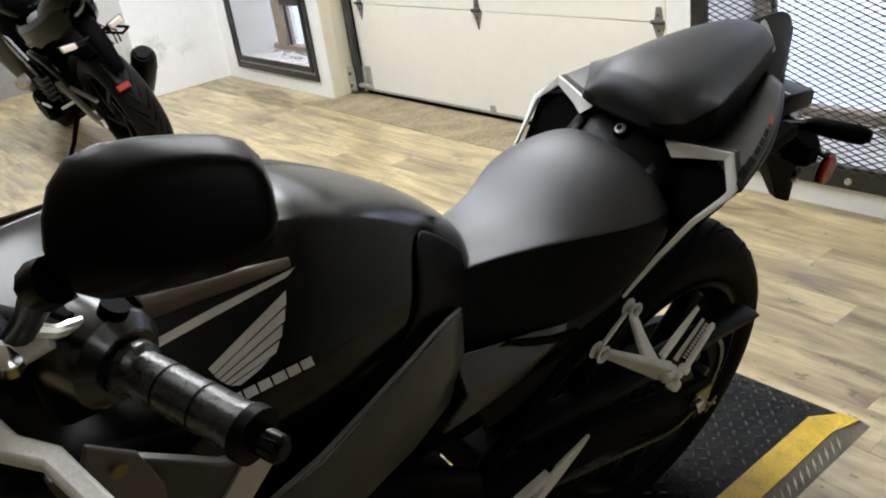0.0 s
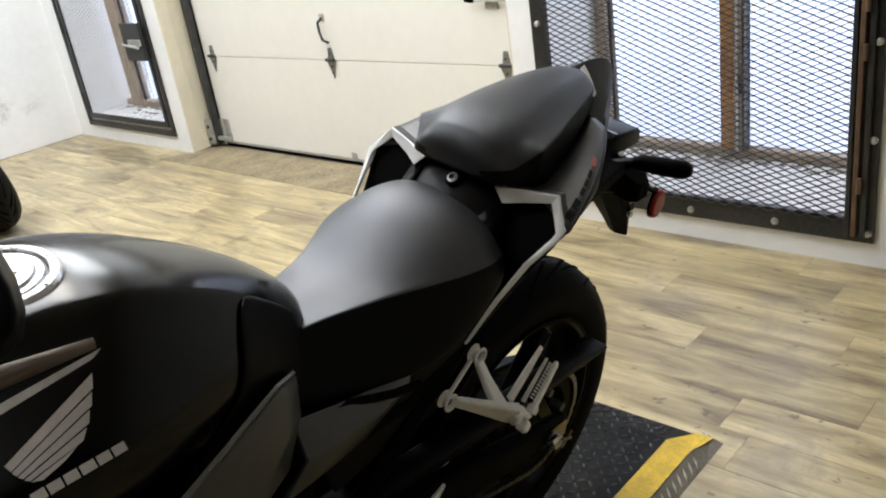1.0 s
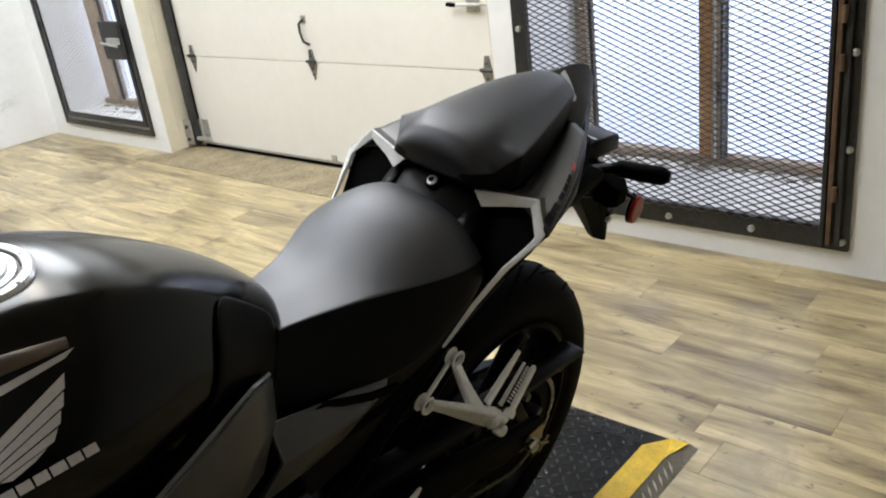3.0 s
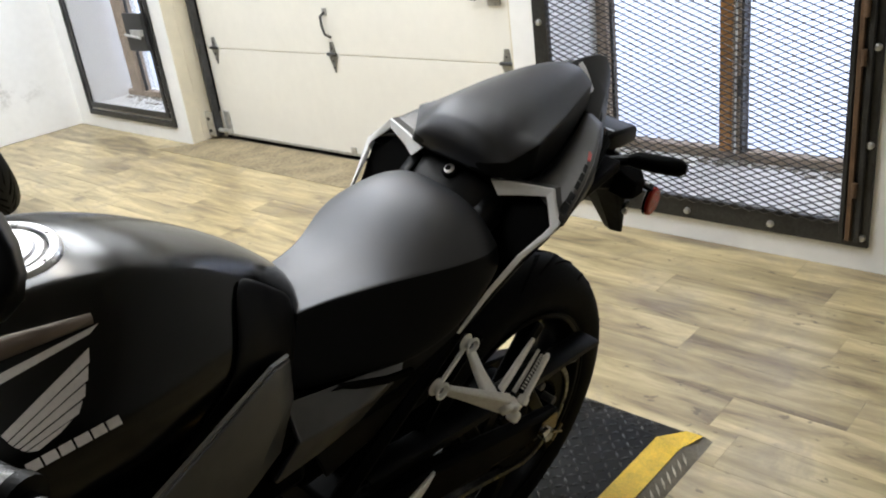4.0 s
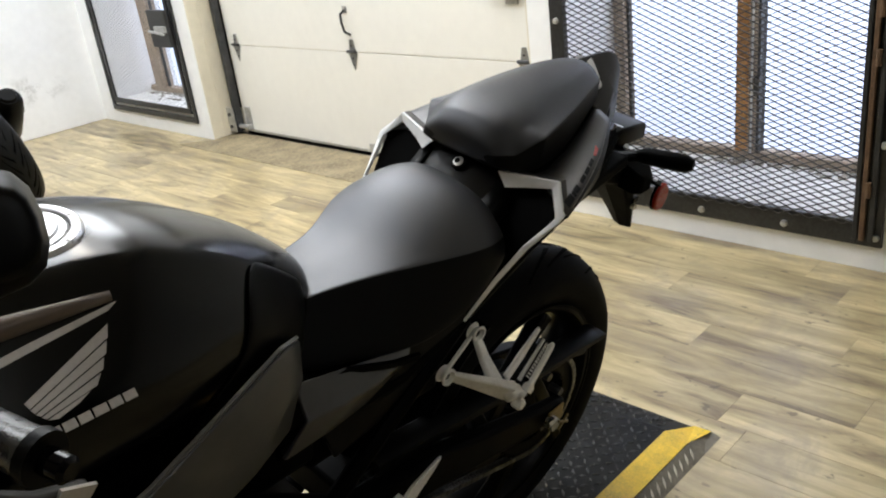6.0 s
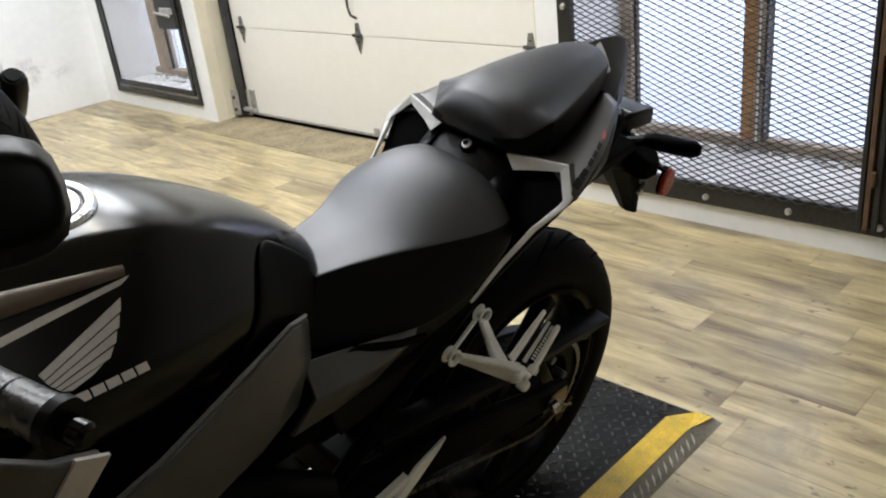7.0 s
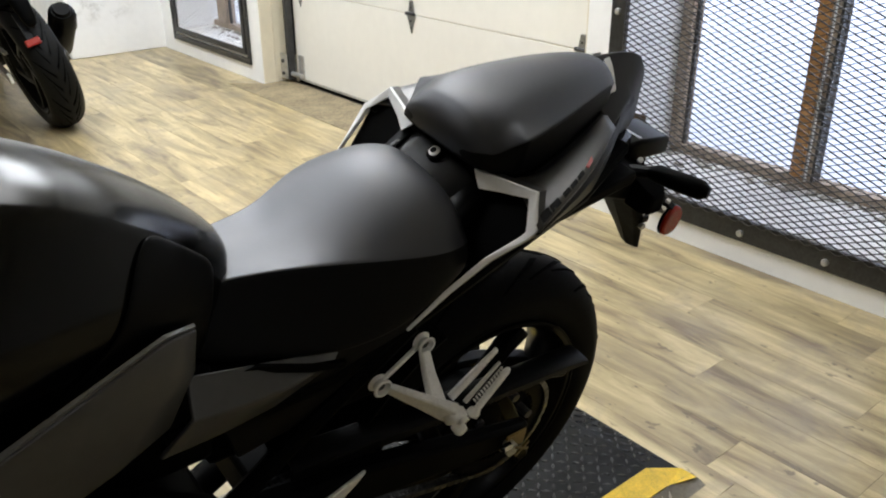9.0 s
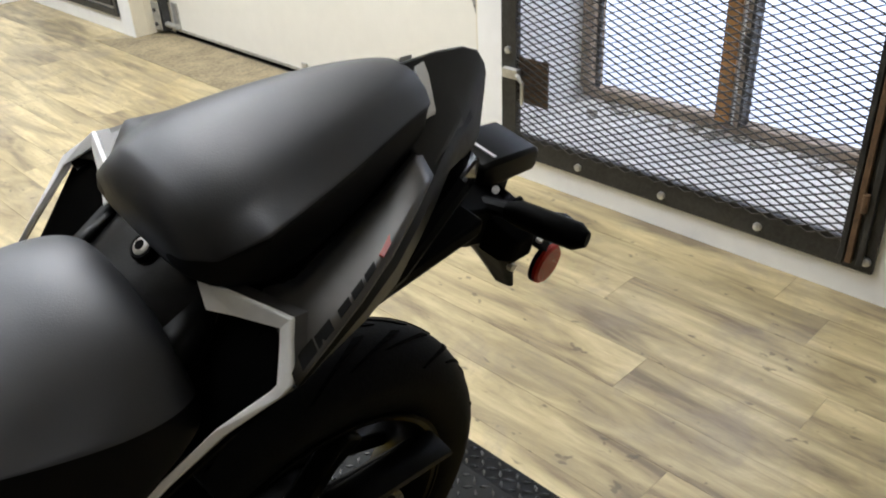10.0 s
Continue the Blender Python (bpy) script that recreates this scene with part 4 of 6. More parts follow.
cap = part("fuel_cap", lathe([(0.0, 0.0060), (0.030, 0.0060), (0.032, 0.0035), (0.038, 0.0035), (0.041, 0.001), (0.041, -0.01), (0.0, -0.01)], 48, 0, 0, closed=False), M["cap_metal"], bike, "brushed silver fuel filler cap")
cap.matrix_basis = Matrix.Translation(cap_c) @ pose(0, 0, 0, 90, 0, 0) @ pose(0, 0, 0, 0, 0, 0)
ring = part("cap_ring", lathe([(0.0425, 0.0045), (0.046, 0.0055), (0.050, 0.0045), (0.053, 0.001), (0.054, -0.01), (0.0425, -0.01)], 48, 0, 0), M["cap_metal"], cap, "silver-grey cap surround")
for k in range(6):
    a = 2 * math.pi * k / 6
    part("cap_bolt", rod((0.0465 * math.cos(a), 0.003, 0.0465 * math.sin(a)), (0.0465 * math.cos(a), 0.0060, 0.0465 * math.sin(a)), 0.0024, 8), M["galv"], cap)

part("lock_flap", loft([[(x, y, 0.012 * k) for x, y in ((-0.014 - 0.002 * k, 0.0058), (0.014 + 0.002 * k, 0.0058), (0.012, 0.0085), (-0.012, 0.0085))] for k in (-1.6, -1.0, 0.4, 0.9)]), M["cap_metal"], cap, bevel=0.001)

# ---- shrouds with wing badge ----
SH = Vector((-0.726, -0.116, 0.933))
DOWN = Vector((0, -0.041, -0.047)).normalized()
OUTW = Vector((0, -0.047, 0.041)).normalized()


def on_shroud(s, r, lift=0.0, side=-1):
    """A point on the sloping face of a tank shroud, s along the machine and r down the face, in mm."""
    p = SH + Vector((s / 1000, 0, 0)) + DOWN * (r / 1000) + OUTW * lift
    return Vector((p.x, p.y * -side, p.z))


for s in (-1, 1):
    part("shroud_stripe", slab([on_shroud(a, b, -0.002, s) for a, b in ((-172, -3), (-60, -13), (18, -17), (8, -12), (-60, -6), (-172, 4))], on_shroud(0, 0, 0.0035, s) - on_shroud(0, 0, 0, s)), M["pale"], bike, "pale silver pinstripe", smooth=False)
    rows = []
    for q in range(7):
        a = -262 + 276 * q / 6
        lo = on_shroud(a, -19 - 11 * (14 - a) / 276, 0.0015, s)
        hi = Vector((lo.x, (0.084 + 0.019 * max(0, q - 3) / 3) * s, 0.9715 - 0.014 * max(0, q - 3) / 3 - 0.012 * max(0, 2 - q) / 2))
        rows.append([tuple(lo), tuple(lo.lerp(hi, 0.5) + Vector((0, s * 0.0015, 0.0015))), tuple(hi)])
    part("shroud_top", loft(rows, cap=False, closed=False), M["brown_grey"], bike, "brown-grey upper shroud", solid=0.003)
    # wing badge: a plain shape of separate feathers
    for (a0, b0), (a1, b1), (a2, b2), (a3, b3) in (((-84, 30), (2, -2), (-3, 9), (-82, 36)), ((-82, 37), (-5, 11), (-10, 21), (-80, 41)), ((-80, 42), (-13, 23), (-18, 32), (-77, 45)),
                                                   ((-77, 46), (-21, 34), (-28, 42), (-74, 49)), ((-74, 50), (-34, 43.5), (-46, 48.5), (-66, 53))):
        part("wing_badge", slab([on_shroud(a, b, 0.0005, s) for a, b in ((a0, b0), (a1, b1), (a2, b2), (a3, b3))], on_shroud(0, 0, 0.0012, s) - on_shroud(0, 0, 0, s)), M["pale"], bike, smooth=False)
    for a, w in ((-79, 11), (-66, 11), (-53, 11), (-40, 12), (-26, 11), (-13, 11)):
        part("name_bar", slab([on_shroud(p, q, 0.0005, s) for p, q in ((a, 57.5), (a + w, 57.5), (a + w, 65.5), (a, 65.5))], on_shroud(0, 0, 0.001, s) - on_shroud(0, 0, 0, s)), M["pale"], bike, smooth=False)
    # grey side panels under the tank
    part("side_panel", loft([[(-0.521, s * .107, .803), (-0.530, s * .122, .765), (-0.566, s * .142, .722)],
                             [(-0.560, s * .131, .822), (-0.575, s * .147, .765), (-0.625, s * .158, .708)],
                             [(-0.648, s * .154, .806), (-0.668, s * .166, .745), (-0.700, s * .168, .690)],
                             [(-0.735, s * .166, .777), (-0.752, s * .172, .724), (-0.775, s * .170, .675)],
                             [(-0.812, s * .164, .748), (-0.824, s * .166, .704), (-0.836, s * .162, .662)]], cap=False, closed=False), M["grey"], bike, "dark grey side panel", solid=0.008, bevel=0.003, sharp=20)
    # Paler strip along the edge: the bevel's highlight is put into its colour.
    part("panel_lip", beam([(-0.523, s * .108, .806), (-0.561, s * .132, .826), (-0.649, s * .155, .810), (-0.736, s * .167, .781), (-0.812, s * .165, .752)], 0.004, 0.006, (0, 1, 0.4)), M["lip"], bike, "grey panel edge with its bevel highlight in the colour")
    part("seat_panel", loft([[(-0.536, s * .116, .752), (-0.544, s * .148, .724), (-0.580, s * .150, .692)],
                             [(-0.480, s * .117, .739), (-0.488, s * .145, .714), (-0.512, s * .142, .684)],
                             [(-0.420, s * .116, .724), (-0.430, s * .138, .706), (-0.450, s * .134, .682)],
                             [(-0.352, s * .113, .705), (-0.364, s * .121, .698), (-0.376, s * .119, .690)]], cap=False, closed=False), M["grey"], bike, "dark grey panel below the seat", solid=0.007, bevel=0.002, sharp=20)
    # lower radiator wing
    part("radiator_wing", slab([(-0.950, s * .192, .930), (-0.891, s * .203, .922), (-0.836, s * .205, .879), (-0.797, s * .205, .864), (-0.850, s * .200, .798), (-0.930, s * .190, .83)], (0, -s * 0.012, 0)), M["grey"], bike, "dark grey radiator side wing", bevel=0.003)
    part("wing_cover", slab([(-0.922, s * .204, .957), (-0.893, s * .207, .933), (-0.881, s * .208, .893), (-0.885, s * .207, .850), (-0.935, s * .202, .880), (-0.938, s * .202, .915)], (0, -s * 0.006, 0)), M["wing"], bike, "mauve-grey radiator trim", bevel=0.002)
    part("wing_stripe", slab([(-0.820, s * .2080, .876), (-0.793, s * .2080, .864), (-0.844, s * .2035, .796), (-0.874, s * .2035, .801)], (0, -s * 0.004, 0)), M["pale"], bike, smooth=False)
    part("wing_bolt", rod((-0.908, s * 0.204, 0.928), (-0.908, s * 0.2095, 0.928), 0.006, 10), M["gold"], bike)
# Added black filler: stops bright floor showing through under the tank.
part("gap_filler", boxes((-0.96, -0.50, -0.105, 0.105, 0.60, 0.74)), M["matte"], bike, smooth=False, bevel=0.01)
part("radiator", boxes((-1.03, -0.985, -0.17, 0.17, 0.50, 0.80)), M["matte"], bike, smooth=False, bevel=0.006)

# ---- seats ----
def fuller(ring, lift):
    """The ring with its far half padded out: it is fuller there, under its own lean."""
    if not lift:
        return ring
    if lift < 0:
        return [(p[0], p[1], p[2] + lift * min(1.0, p[1] / 0.05)) if p[1] > 0 else p for p in ring]
    return [(p[0], p[1] * 1.11, p[2] + lift * min(1.0, p[1] / 0.07)) if p[1] > 0 else p for p in ring]


SEAT = [
    (-0.535, [(0, .805), (.018, .805), (.030, .805), (.038, .802), (.074, .757), (.085, .735), (.06, .730), (0, .730)]),
    (-0.465, [(0, .807), (.020, .807), (.036, .809), (.048, .810), (.080, .764), (.100, .738), (.09, .728), (0, .728)]),
    (-0.410, [(0, .806), (.026, .807), (.046, .810), (.063, .812), (.090, .760), (.115, .726), (.10, .716), (0, .716)]),
    (-0.360, [(0, .815), (.036, .815), (.060, .814), (.078, .812), (.104, .758), (.123, .716), (.11, .706), (0, .706)]),
    (-0.310, [(0, .836), (.045, .831), (.074, .822), (.096, .811), (.116, .758), (.128, .716), (.11, .708), (0, .708)]),
    (-0.260, [(0, .859), (.050, .849), (.085, .831), (.110, .808), (.122, .760), (.128, .728), (.11, .720), (0, .720)]),
    (-0.212, [(0, .865), (.050, .855), (.088, .831), (.114, .802), (.120, .768), (.119, .748), (.10, .742), (0, .742)]),
    (-0.178, [(0, .852), (.046, .846), (.080, .826), (.104, .798), (.110, .775), (.109, .764), (.09, .758), (0, .758)]),
    (-0.164, [(0, .832), (.040, .830), (.068, .816), (.090, .793), (.096, .780), (.095, .772), (.08, .766), (0, .766)]),
]
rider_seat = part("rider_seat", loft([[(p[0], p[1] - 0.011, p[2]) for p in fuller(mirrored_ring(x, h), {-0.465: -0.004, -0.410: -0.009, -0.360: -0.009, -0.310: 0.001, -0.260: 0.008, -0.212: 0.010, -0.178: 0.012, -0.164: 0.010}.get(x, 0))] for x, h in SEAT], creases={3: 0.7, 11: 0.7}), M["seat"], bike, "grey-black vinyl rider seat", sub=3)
second_material(rider_seat, M["seat_shade"], 14, 3, 10)
part("seat_trim", beam([(-0.535, -0.117, 0.738), (-0.46, -0.121, 0.732), (-0.40, -0.135, 0.716), (-0.36, -0.138, 0.708)], 0.006, 0.008, (0, 1, 0)), M["matte"], bike)
PIL = [
    (-0.156, [(0, .899), (.030, .898), (.048, .894), (.060, .888), (.061, .877), (.045, .873), (0, .875)]),
    (-0.146, [(0, .918), (.034, .916), (.060, .905), (.076, .894), (.077, .874), (.055, .868), (0, .870)]),
    (-0.134, [(0, .929), (.044, .925), (.072, .907), (.086, .893), (.090, .869), (.070, .862), (0, .862)]),
    (-0.104, [(0, .940), (.050, .936), (.080, .924), (.110, .918), (.101, .867), (.080, .859), (0, .859)]),
    (-0.066, [(0, .945), (.050, .941), (.076, .928), (.100, .920), (.099, .867), (.085, .860), (0, .860)]),
    (-0.010, [(0, .950), (.045, .945), (.066, .933), (.085, .923), (.087, .878), (.072, .870), (0, .870)]),
    (0.050, [(0, .952), (.035, .948), (.051, .938), (.067, .928), (.069, .891), (.055, .884), (0, .884)]),
    (0.100, [(0, .950), (.026, .947), (.038, .938), (.051, .930), (.051, .899), (.042, .894), (0, .894)]),
    (0.120, [(0, .945), (.019, .943), (.031, .934), (.042, .923), (.043, .903), (.032, .899), (0, .899)]),
]
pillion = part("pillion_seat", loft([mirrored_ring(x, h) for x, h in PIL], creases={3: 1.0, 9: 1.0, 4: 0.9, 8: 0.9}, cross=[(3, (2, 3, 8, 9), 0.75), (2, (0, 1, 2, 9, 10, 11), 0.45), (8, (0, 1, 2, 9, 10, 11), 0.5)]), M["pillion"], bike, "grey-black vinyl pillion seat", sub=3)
second_material(pillion, M["pillion_shade"], 12, 3, 8)
# the far edge of the cushion is pressed down a little
for v in pillion.data.vertices:
    if v.co.y > 0.06 and v.co.z > 0.885:
        v.co.z -= 0.012 * min(1.0, (v.co.y - 0.06) / 0.04)
        v.co.y -= 0.006 * min(1.0, (v.co.y - 0.06) / 0.04)
part("pillion_base", loft([mirrored_ring(x, [(0, z + 0.008), (w, z + 0.006), (w, z - 0.016), (0, z - 0.018)]) for x, w, z in ((-0.135, 0.070, 0.860), (-0.09, 0.106, 0.858), (0.03, 0.082, 0.872), (0.115, 0.040, 0.893))]),
     M["matte"], bike)
# faceted panel that carries the seat lock
part("lock_panel", loft([mirrored_ring(x, [(0, z), (w * 0.62, z - 0.002), (w, z - 0.014), (w * 1.15, z - 0.042), (0, z - 0.055)]) for x, w, z in
                         ((-0.205, 0.058, 0.815), (-0.178, 0.064, 0.833), (-0.150, 0.067, 0.851), (-0.132, 0.070, 0.863), (-0.11, 0.070, 0.870))]),
     M["carbon"], bike, "textured black lock panel", sharp=20, bevel=0.002)
for s in (-1, 1):
    part("lock_flap", loft([[(-0.130, s * .066, .852), (-0.137, s * .086, .842), (-0.150, s * .090, .815), (-0.160, s * .084, .80)], [(-0.190, s * .062, .818), (-0.196, s * .080, .806), (-0.205, s * .086, .785), (-0.21, s * .080, .77)]], cap=False, closed=False),
         M["black"], bike, solid=0.005)
LC, LN = Vector((-0.1490, 0.001, 0.8560)), Vector((-0.58, 0.0, 0.81)).normalized()
lock = part("seat_lock", tube([LC - LN * 0.02, LC + LN * 0.001, LC + LN * 0.003], [0.0120, 0.0120, 0.0104], 24), M["matte"], bike, "black seat lock surround")
part("lock_face", tube([LC + LN * 0.001, LC + LN * 0.0032, LC + LN * 0.0038], [0.0078, 0.0078, 0.0068], 20), M["galv"], lock, "bright steel lock barrel")
part("key_slot", tube([LC + LN * 0.0036 + Vector((0, 0.0015, 0)), LC + LN * 0.0041 + Vector((0, 0.0015, 0))], 0.0044, 16), M["matte"], lock)
for s in (-1, 1):
    part("seat_hook", tube([(-0.136, s * .074, .868), (-0.130, s * .080, .872), (-0.122, s * .082, .872)], 0.004, 8), M["galv"], bike)

# ---- tail ----
TAIL = [
    (0.082, [(0, .940), (.046, .904), (.084, .882), (.070, .850), (0, .836)]),
    (0.118, [(0, .948), (.0405, .912), (.066, .889), (.060, .845), (0, .828)]),
    (0.160, [(0, .948), (.027, .916), (.043, .896), (.044, .840), (0, .815)]),
    (0.195, [(0, .944), (.0150, .919), (.022, .904), (.029, .835), (0, .800)]),
    (0.218, [(0, .934), (.0085, .916), (.011, .906), (.016, .838), (0, .796)]),
    (0.234, [(0, .914), (.004, .904), (.005, .892), (.008, .836), (0, .80)]),
]
part("tail_cap", loft([mirrored_ring(x, h) for x, h in TAIL]), M["tail_black"], bike, "satin black pointed tail cap", bevel=0.003, sharp=18)
INNER = [(-0.105, .100, .861), (-0.080, .106, .862), (-0.030, .095, .870), (0.030, .078, .882), (0.070, .064, .890), (0.092, .055, .893)]
OUTER = [(-0.131, .178, .839), (-0.100, .172, .854), (-0.055, .158, .865), (-0.010, .140, .875), (0.040, .114, .883), (0.080, .090, .886)]


def on_panel(u, v, s, lift=0.0):
    """A point on the tail panel, u along it and v from its inner to its outer edge."""
    k = min(int(u * 5), 4)
    f = u * 5 - k
    a = Vector(INNER[k]).lerp(Vector(INNER[k + 1]), f)
    b = Vector(OUTER[k]).lerp(Vector(OUTER[k + 1]), f)
    p = a.lerp(b, v)
    p.z += lift
    return Vector((p.x, s * p.y, p.z))


for s in (-1, 1):
    wide = 0.007 if s > 0 else 0.0
    part("tail_insert", loft([[(x, s * y, z), (x + 0.013, s * (y - 0.002), z + 0.001), (x + 0.013, s * (y - 0.002), z - 0.008), (x, s * y, z - 0.008)] for x, y, z in
                              ((0.123, 0.010, 0.9450), (0.121, 0.020, 0.9370), (0.116, 0.032, 0.9260), (0.112, 0.043, 0.9135))]), M["silver"], bike, "silver tail insert", smooth=False)
    part("tail_panel", loft([[tuple(on_panel(q / 10, v, s)) for v in (0.0, 0.2, 0.4, 0.6, 0.8, 1.0)] for q in range(11)], cap=False, closed=False), M["tailgrey"], bike, "silver-grey tail side panel", solid=0.004)
    part("tail_edge", loft([[(x, s * y, z - 0.002), (x + 0.003, s * (y + 0.003 * f), z - 0.003 - 0.009 * f), (x + 0.012 * f, s * (y - 0.004), z - 0.005 - 0.035 * f), (x + 0.012 * f, s * (y - 0.020), z - 0.005 - 0.035 * f), (x, s * (y - 0.02), z - 0.006)]
                            for (x, y, z), f in zip(OUTER + [(0.135, 0.055, 0.890), (0.19, 0.026, 0.890)], (0.05, 0.35, 0.7, 1, 1, 1, 1, 1))]), M["black"], bike, "black lower tail edge", sharp=25)
    # bright frame round the duct mouth: a bevelled strip between an outer and an inner edge
    rim_out = [(-.140, .062, .864), (-.127, .104, .868), (-.1135, .147, .871), (-.1205, .1555, .859), (-.133, .1745, .8375), (-.1415, .172, .828), (-.180, .154, .796), (-.222, .141, .755), (-.268, .131, .709)]
    rim_in = [(-.144, .080, .846), (-.133, .105, .852), (-.119, .140, .859), (-.125, .148, .850), (-.139, .164, .833), (-.146, .162, .826), (-.183, .148, .799), (-.224, .136, .758), (-.269, .128, .711)]
    depth = [.016, .016, .016, .016, .016, .014, .009, .006, .004]
    ring, back = [], []
    for a, b, d in zip(rim_out, rim_in, depth):
        ya, yb = s * a[1] + wide * (a[1] > .12), s * b[1] + wide * (a[1] > .12)
        ring.append([(a[0], ya, a[2]), (b[0], yb, b[2]), (b[0] + d, yb, b[2] + d * 0.2), (a[0] + min(d, 0.004), ya, a[2] - 0.0004)])
        yc = ya + (yb - ya) * 0.10
        back.append([(a[0] + min(d, 0.004), yc, a[2] - 0.0004), (b[0] + d * 0.8, yb, b[2] + d * 0.2), (a[0] + d, yc, a[2] - d * 0.1)])
    part("tail_frame", loft(ring), M["silver"], bike, "bright silver tail frame edge", bevel=0.0015, smooth=False)
    part("frame_return", loft(back), M["tailgrey"], bike, smooth=False)
    part("tail_duct", loft([[(-0.118, s * .062, .858), (-0.108, s * .140 + wide, .860), (-0.122, s * .170 + wide, .833), (-0.140, s * .164 + wide, .812), (-0.185, s * .144 + wide, .770), (-0.16, s * .07, .77)],
                            [(-0.06, s * .06, .848), (-0.05, s * .112, .850), (-0.06, s * .130, .828), (-0.09, s * .126, .795), (-0.12, s * .11, .752), (-0.10, s * .07, .77)]]), M["matte"], bike)
    # maker's model marks become plain bars
    for u0, u1, v0, v1 in ((0.05, 0.15, 0.80, 0.97), (0.16, 0.25, 0.80, 0.96), (0.29, 0.35, 0.81, 0.93), (0.365, 0.425, 0.80, 0.92), (0.44, 0.50, 0.79, 0.91)):
        if s > 0:
            break
        part("model_bar", slab([on_panel(u, v, s, 0.0022) for u, v in ((u0, v0), (u1, v0 - 0.01), (u1, v1 - 0.01), (u0, v1))], (0, 0, 0.0007)), M["charcoal"], bike, smooth=False)
    if s < 0:
        part("red_mark", slab([on_panel(u, v, s, 0.0022) for u, v in ((0.53, 0.80), (0.60, 0.72), (0.60, 0.86), (0.55, 0.90))], (0, 0, 0.0012)), M["red_mark"], bike, "small red mark", smooth=False)
part("tail_light", loft([mirrored_ring(x, [(0, z1), (w, z1 - 0.005), (w, z0), (0, z0 - 0.004)]) for x, w, z0, z1 in ((0.17, 0.045, 0.775, 0.822), (0.226, 0.020, 0.785, 0.815))]), M["gloss"], bike, "dark tail light")

# ---- number plate bracket, signals, reflector ----
part("rear_fender", loft([mirrored_ring(x, [(0, z1), (w, z1 - 0.006), (w * 0.9, z0), (0, z0 - 0.006)]) for x, w, z0, z1 in
                          ((0.13, 0.050, 0.745, 0.80), (0.20, 0.050, 0.715, 0.775), (0.255, 0.046, 0.695, 0.755), (0.300, 0.040, 0.680, 0.735))]), M["matte"], bike, "black tail underside", bevel=0.004)
pb = part("plate_bracket", loft([[(x0, -w, z), (x0 + 0.4 * (x1 - x0), -w - 0.004, z), (x1, -w * 0.6, z), (x1 + 0.004, 0, z), (x1, w * 0.6, z), (x0 + 0.4 * (x1 - x0), w + 0.004, z), (x0, w, z), (x0 - 0.006, 0, z)]
                                 for x0, x1, w, z in ((0.205, 0.285, 0.042, 0.745), (0.240, 0.298, 0.044, 0.705), (0.278, 0.318, 0.036, 0.650), (0.312, 0.338, 0.025, 0.600), (0.336, 0.350, 0.017, 0.562))]),
          M["matte"], bike, "black number plate bracket", bevel=0.003, smooth=False)
part("bracket_bolt", rod((0.300, -0.043, 0.632), (0.300, -0.036, 0.632), 0.0055, 10), M["galv"], pb)
part("bracket_clip", boxes((0.292, 0.310, -0.042, -0.034, 0.640, 0.652)), M["black"], pb, smooth=False, bevel=0.002)
lamp = part("plate_lamp", loft([[(x, y0, z0), (x, y1, z0), (x, y1, z1), (x, y0, z1)] for x, y0, y1, z0, z1 in ((0.248, -0.008, 0.056, 0.758, 0.782), (0.266, -0.014, 0.062, 0.752, 0.788), (0.338, -0.013, 0.060, 0.748, 0.780), (0.350, -0.008, 0.055, 0.750, 0.772))]),
            M["mirror_shell"], bike, "dark grey plate lamp housing", bevel=0.005)
part("lamp_label", slab([(0.268, -0.006, 0.7885), (0.273, -0.006, 0.7880), (0.273, 0.035, 0.7880), (0.268, 0.035, 0.7885)], (0, 0, 0.001)), M["label"], lamp, smooth=False)
part("lamp_neck", beam([(0.268, 0.01, 0.700), (0.285, 0.012, 0.735), (0.300, 0.016, 0.762)], [0.050, 0.044, 0.040], [0.030, 0.026, 0.022], (0, 1, 0)), M["black"], bike, bevel=0.004)
part("clamp_bolt", rod((0.250, -0.030, 0.765), (0.246, -0.034, 0.770), 0.0045, 10), M["galv"], bike)
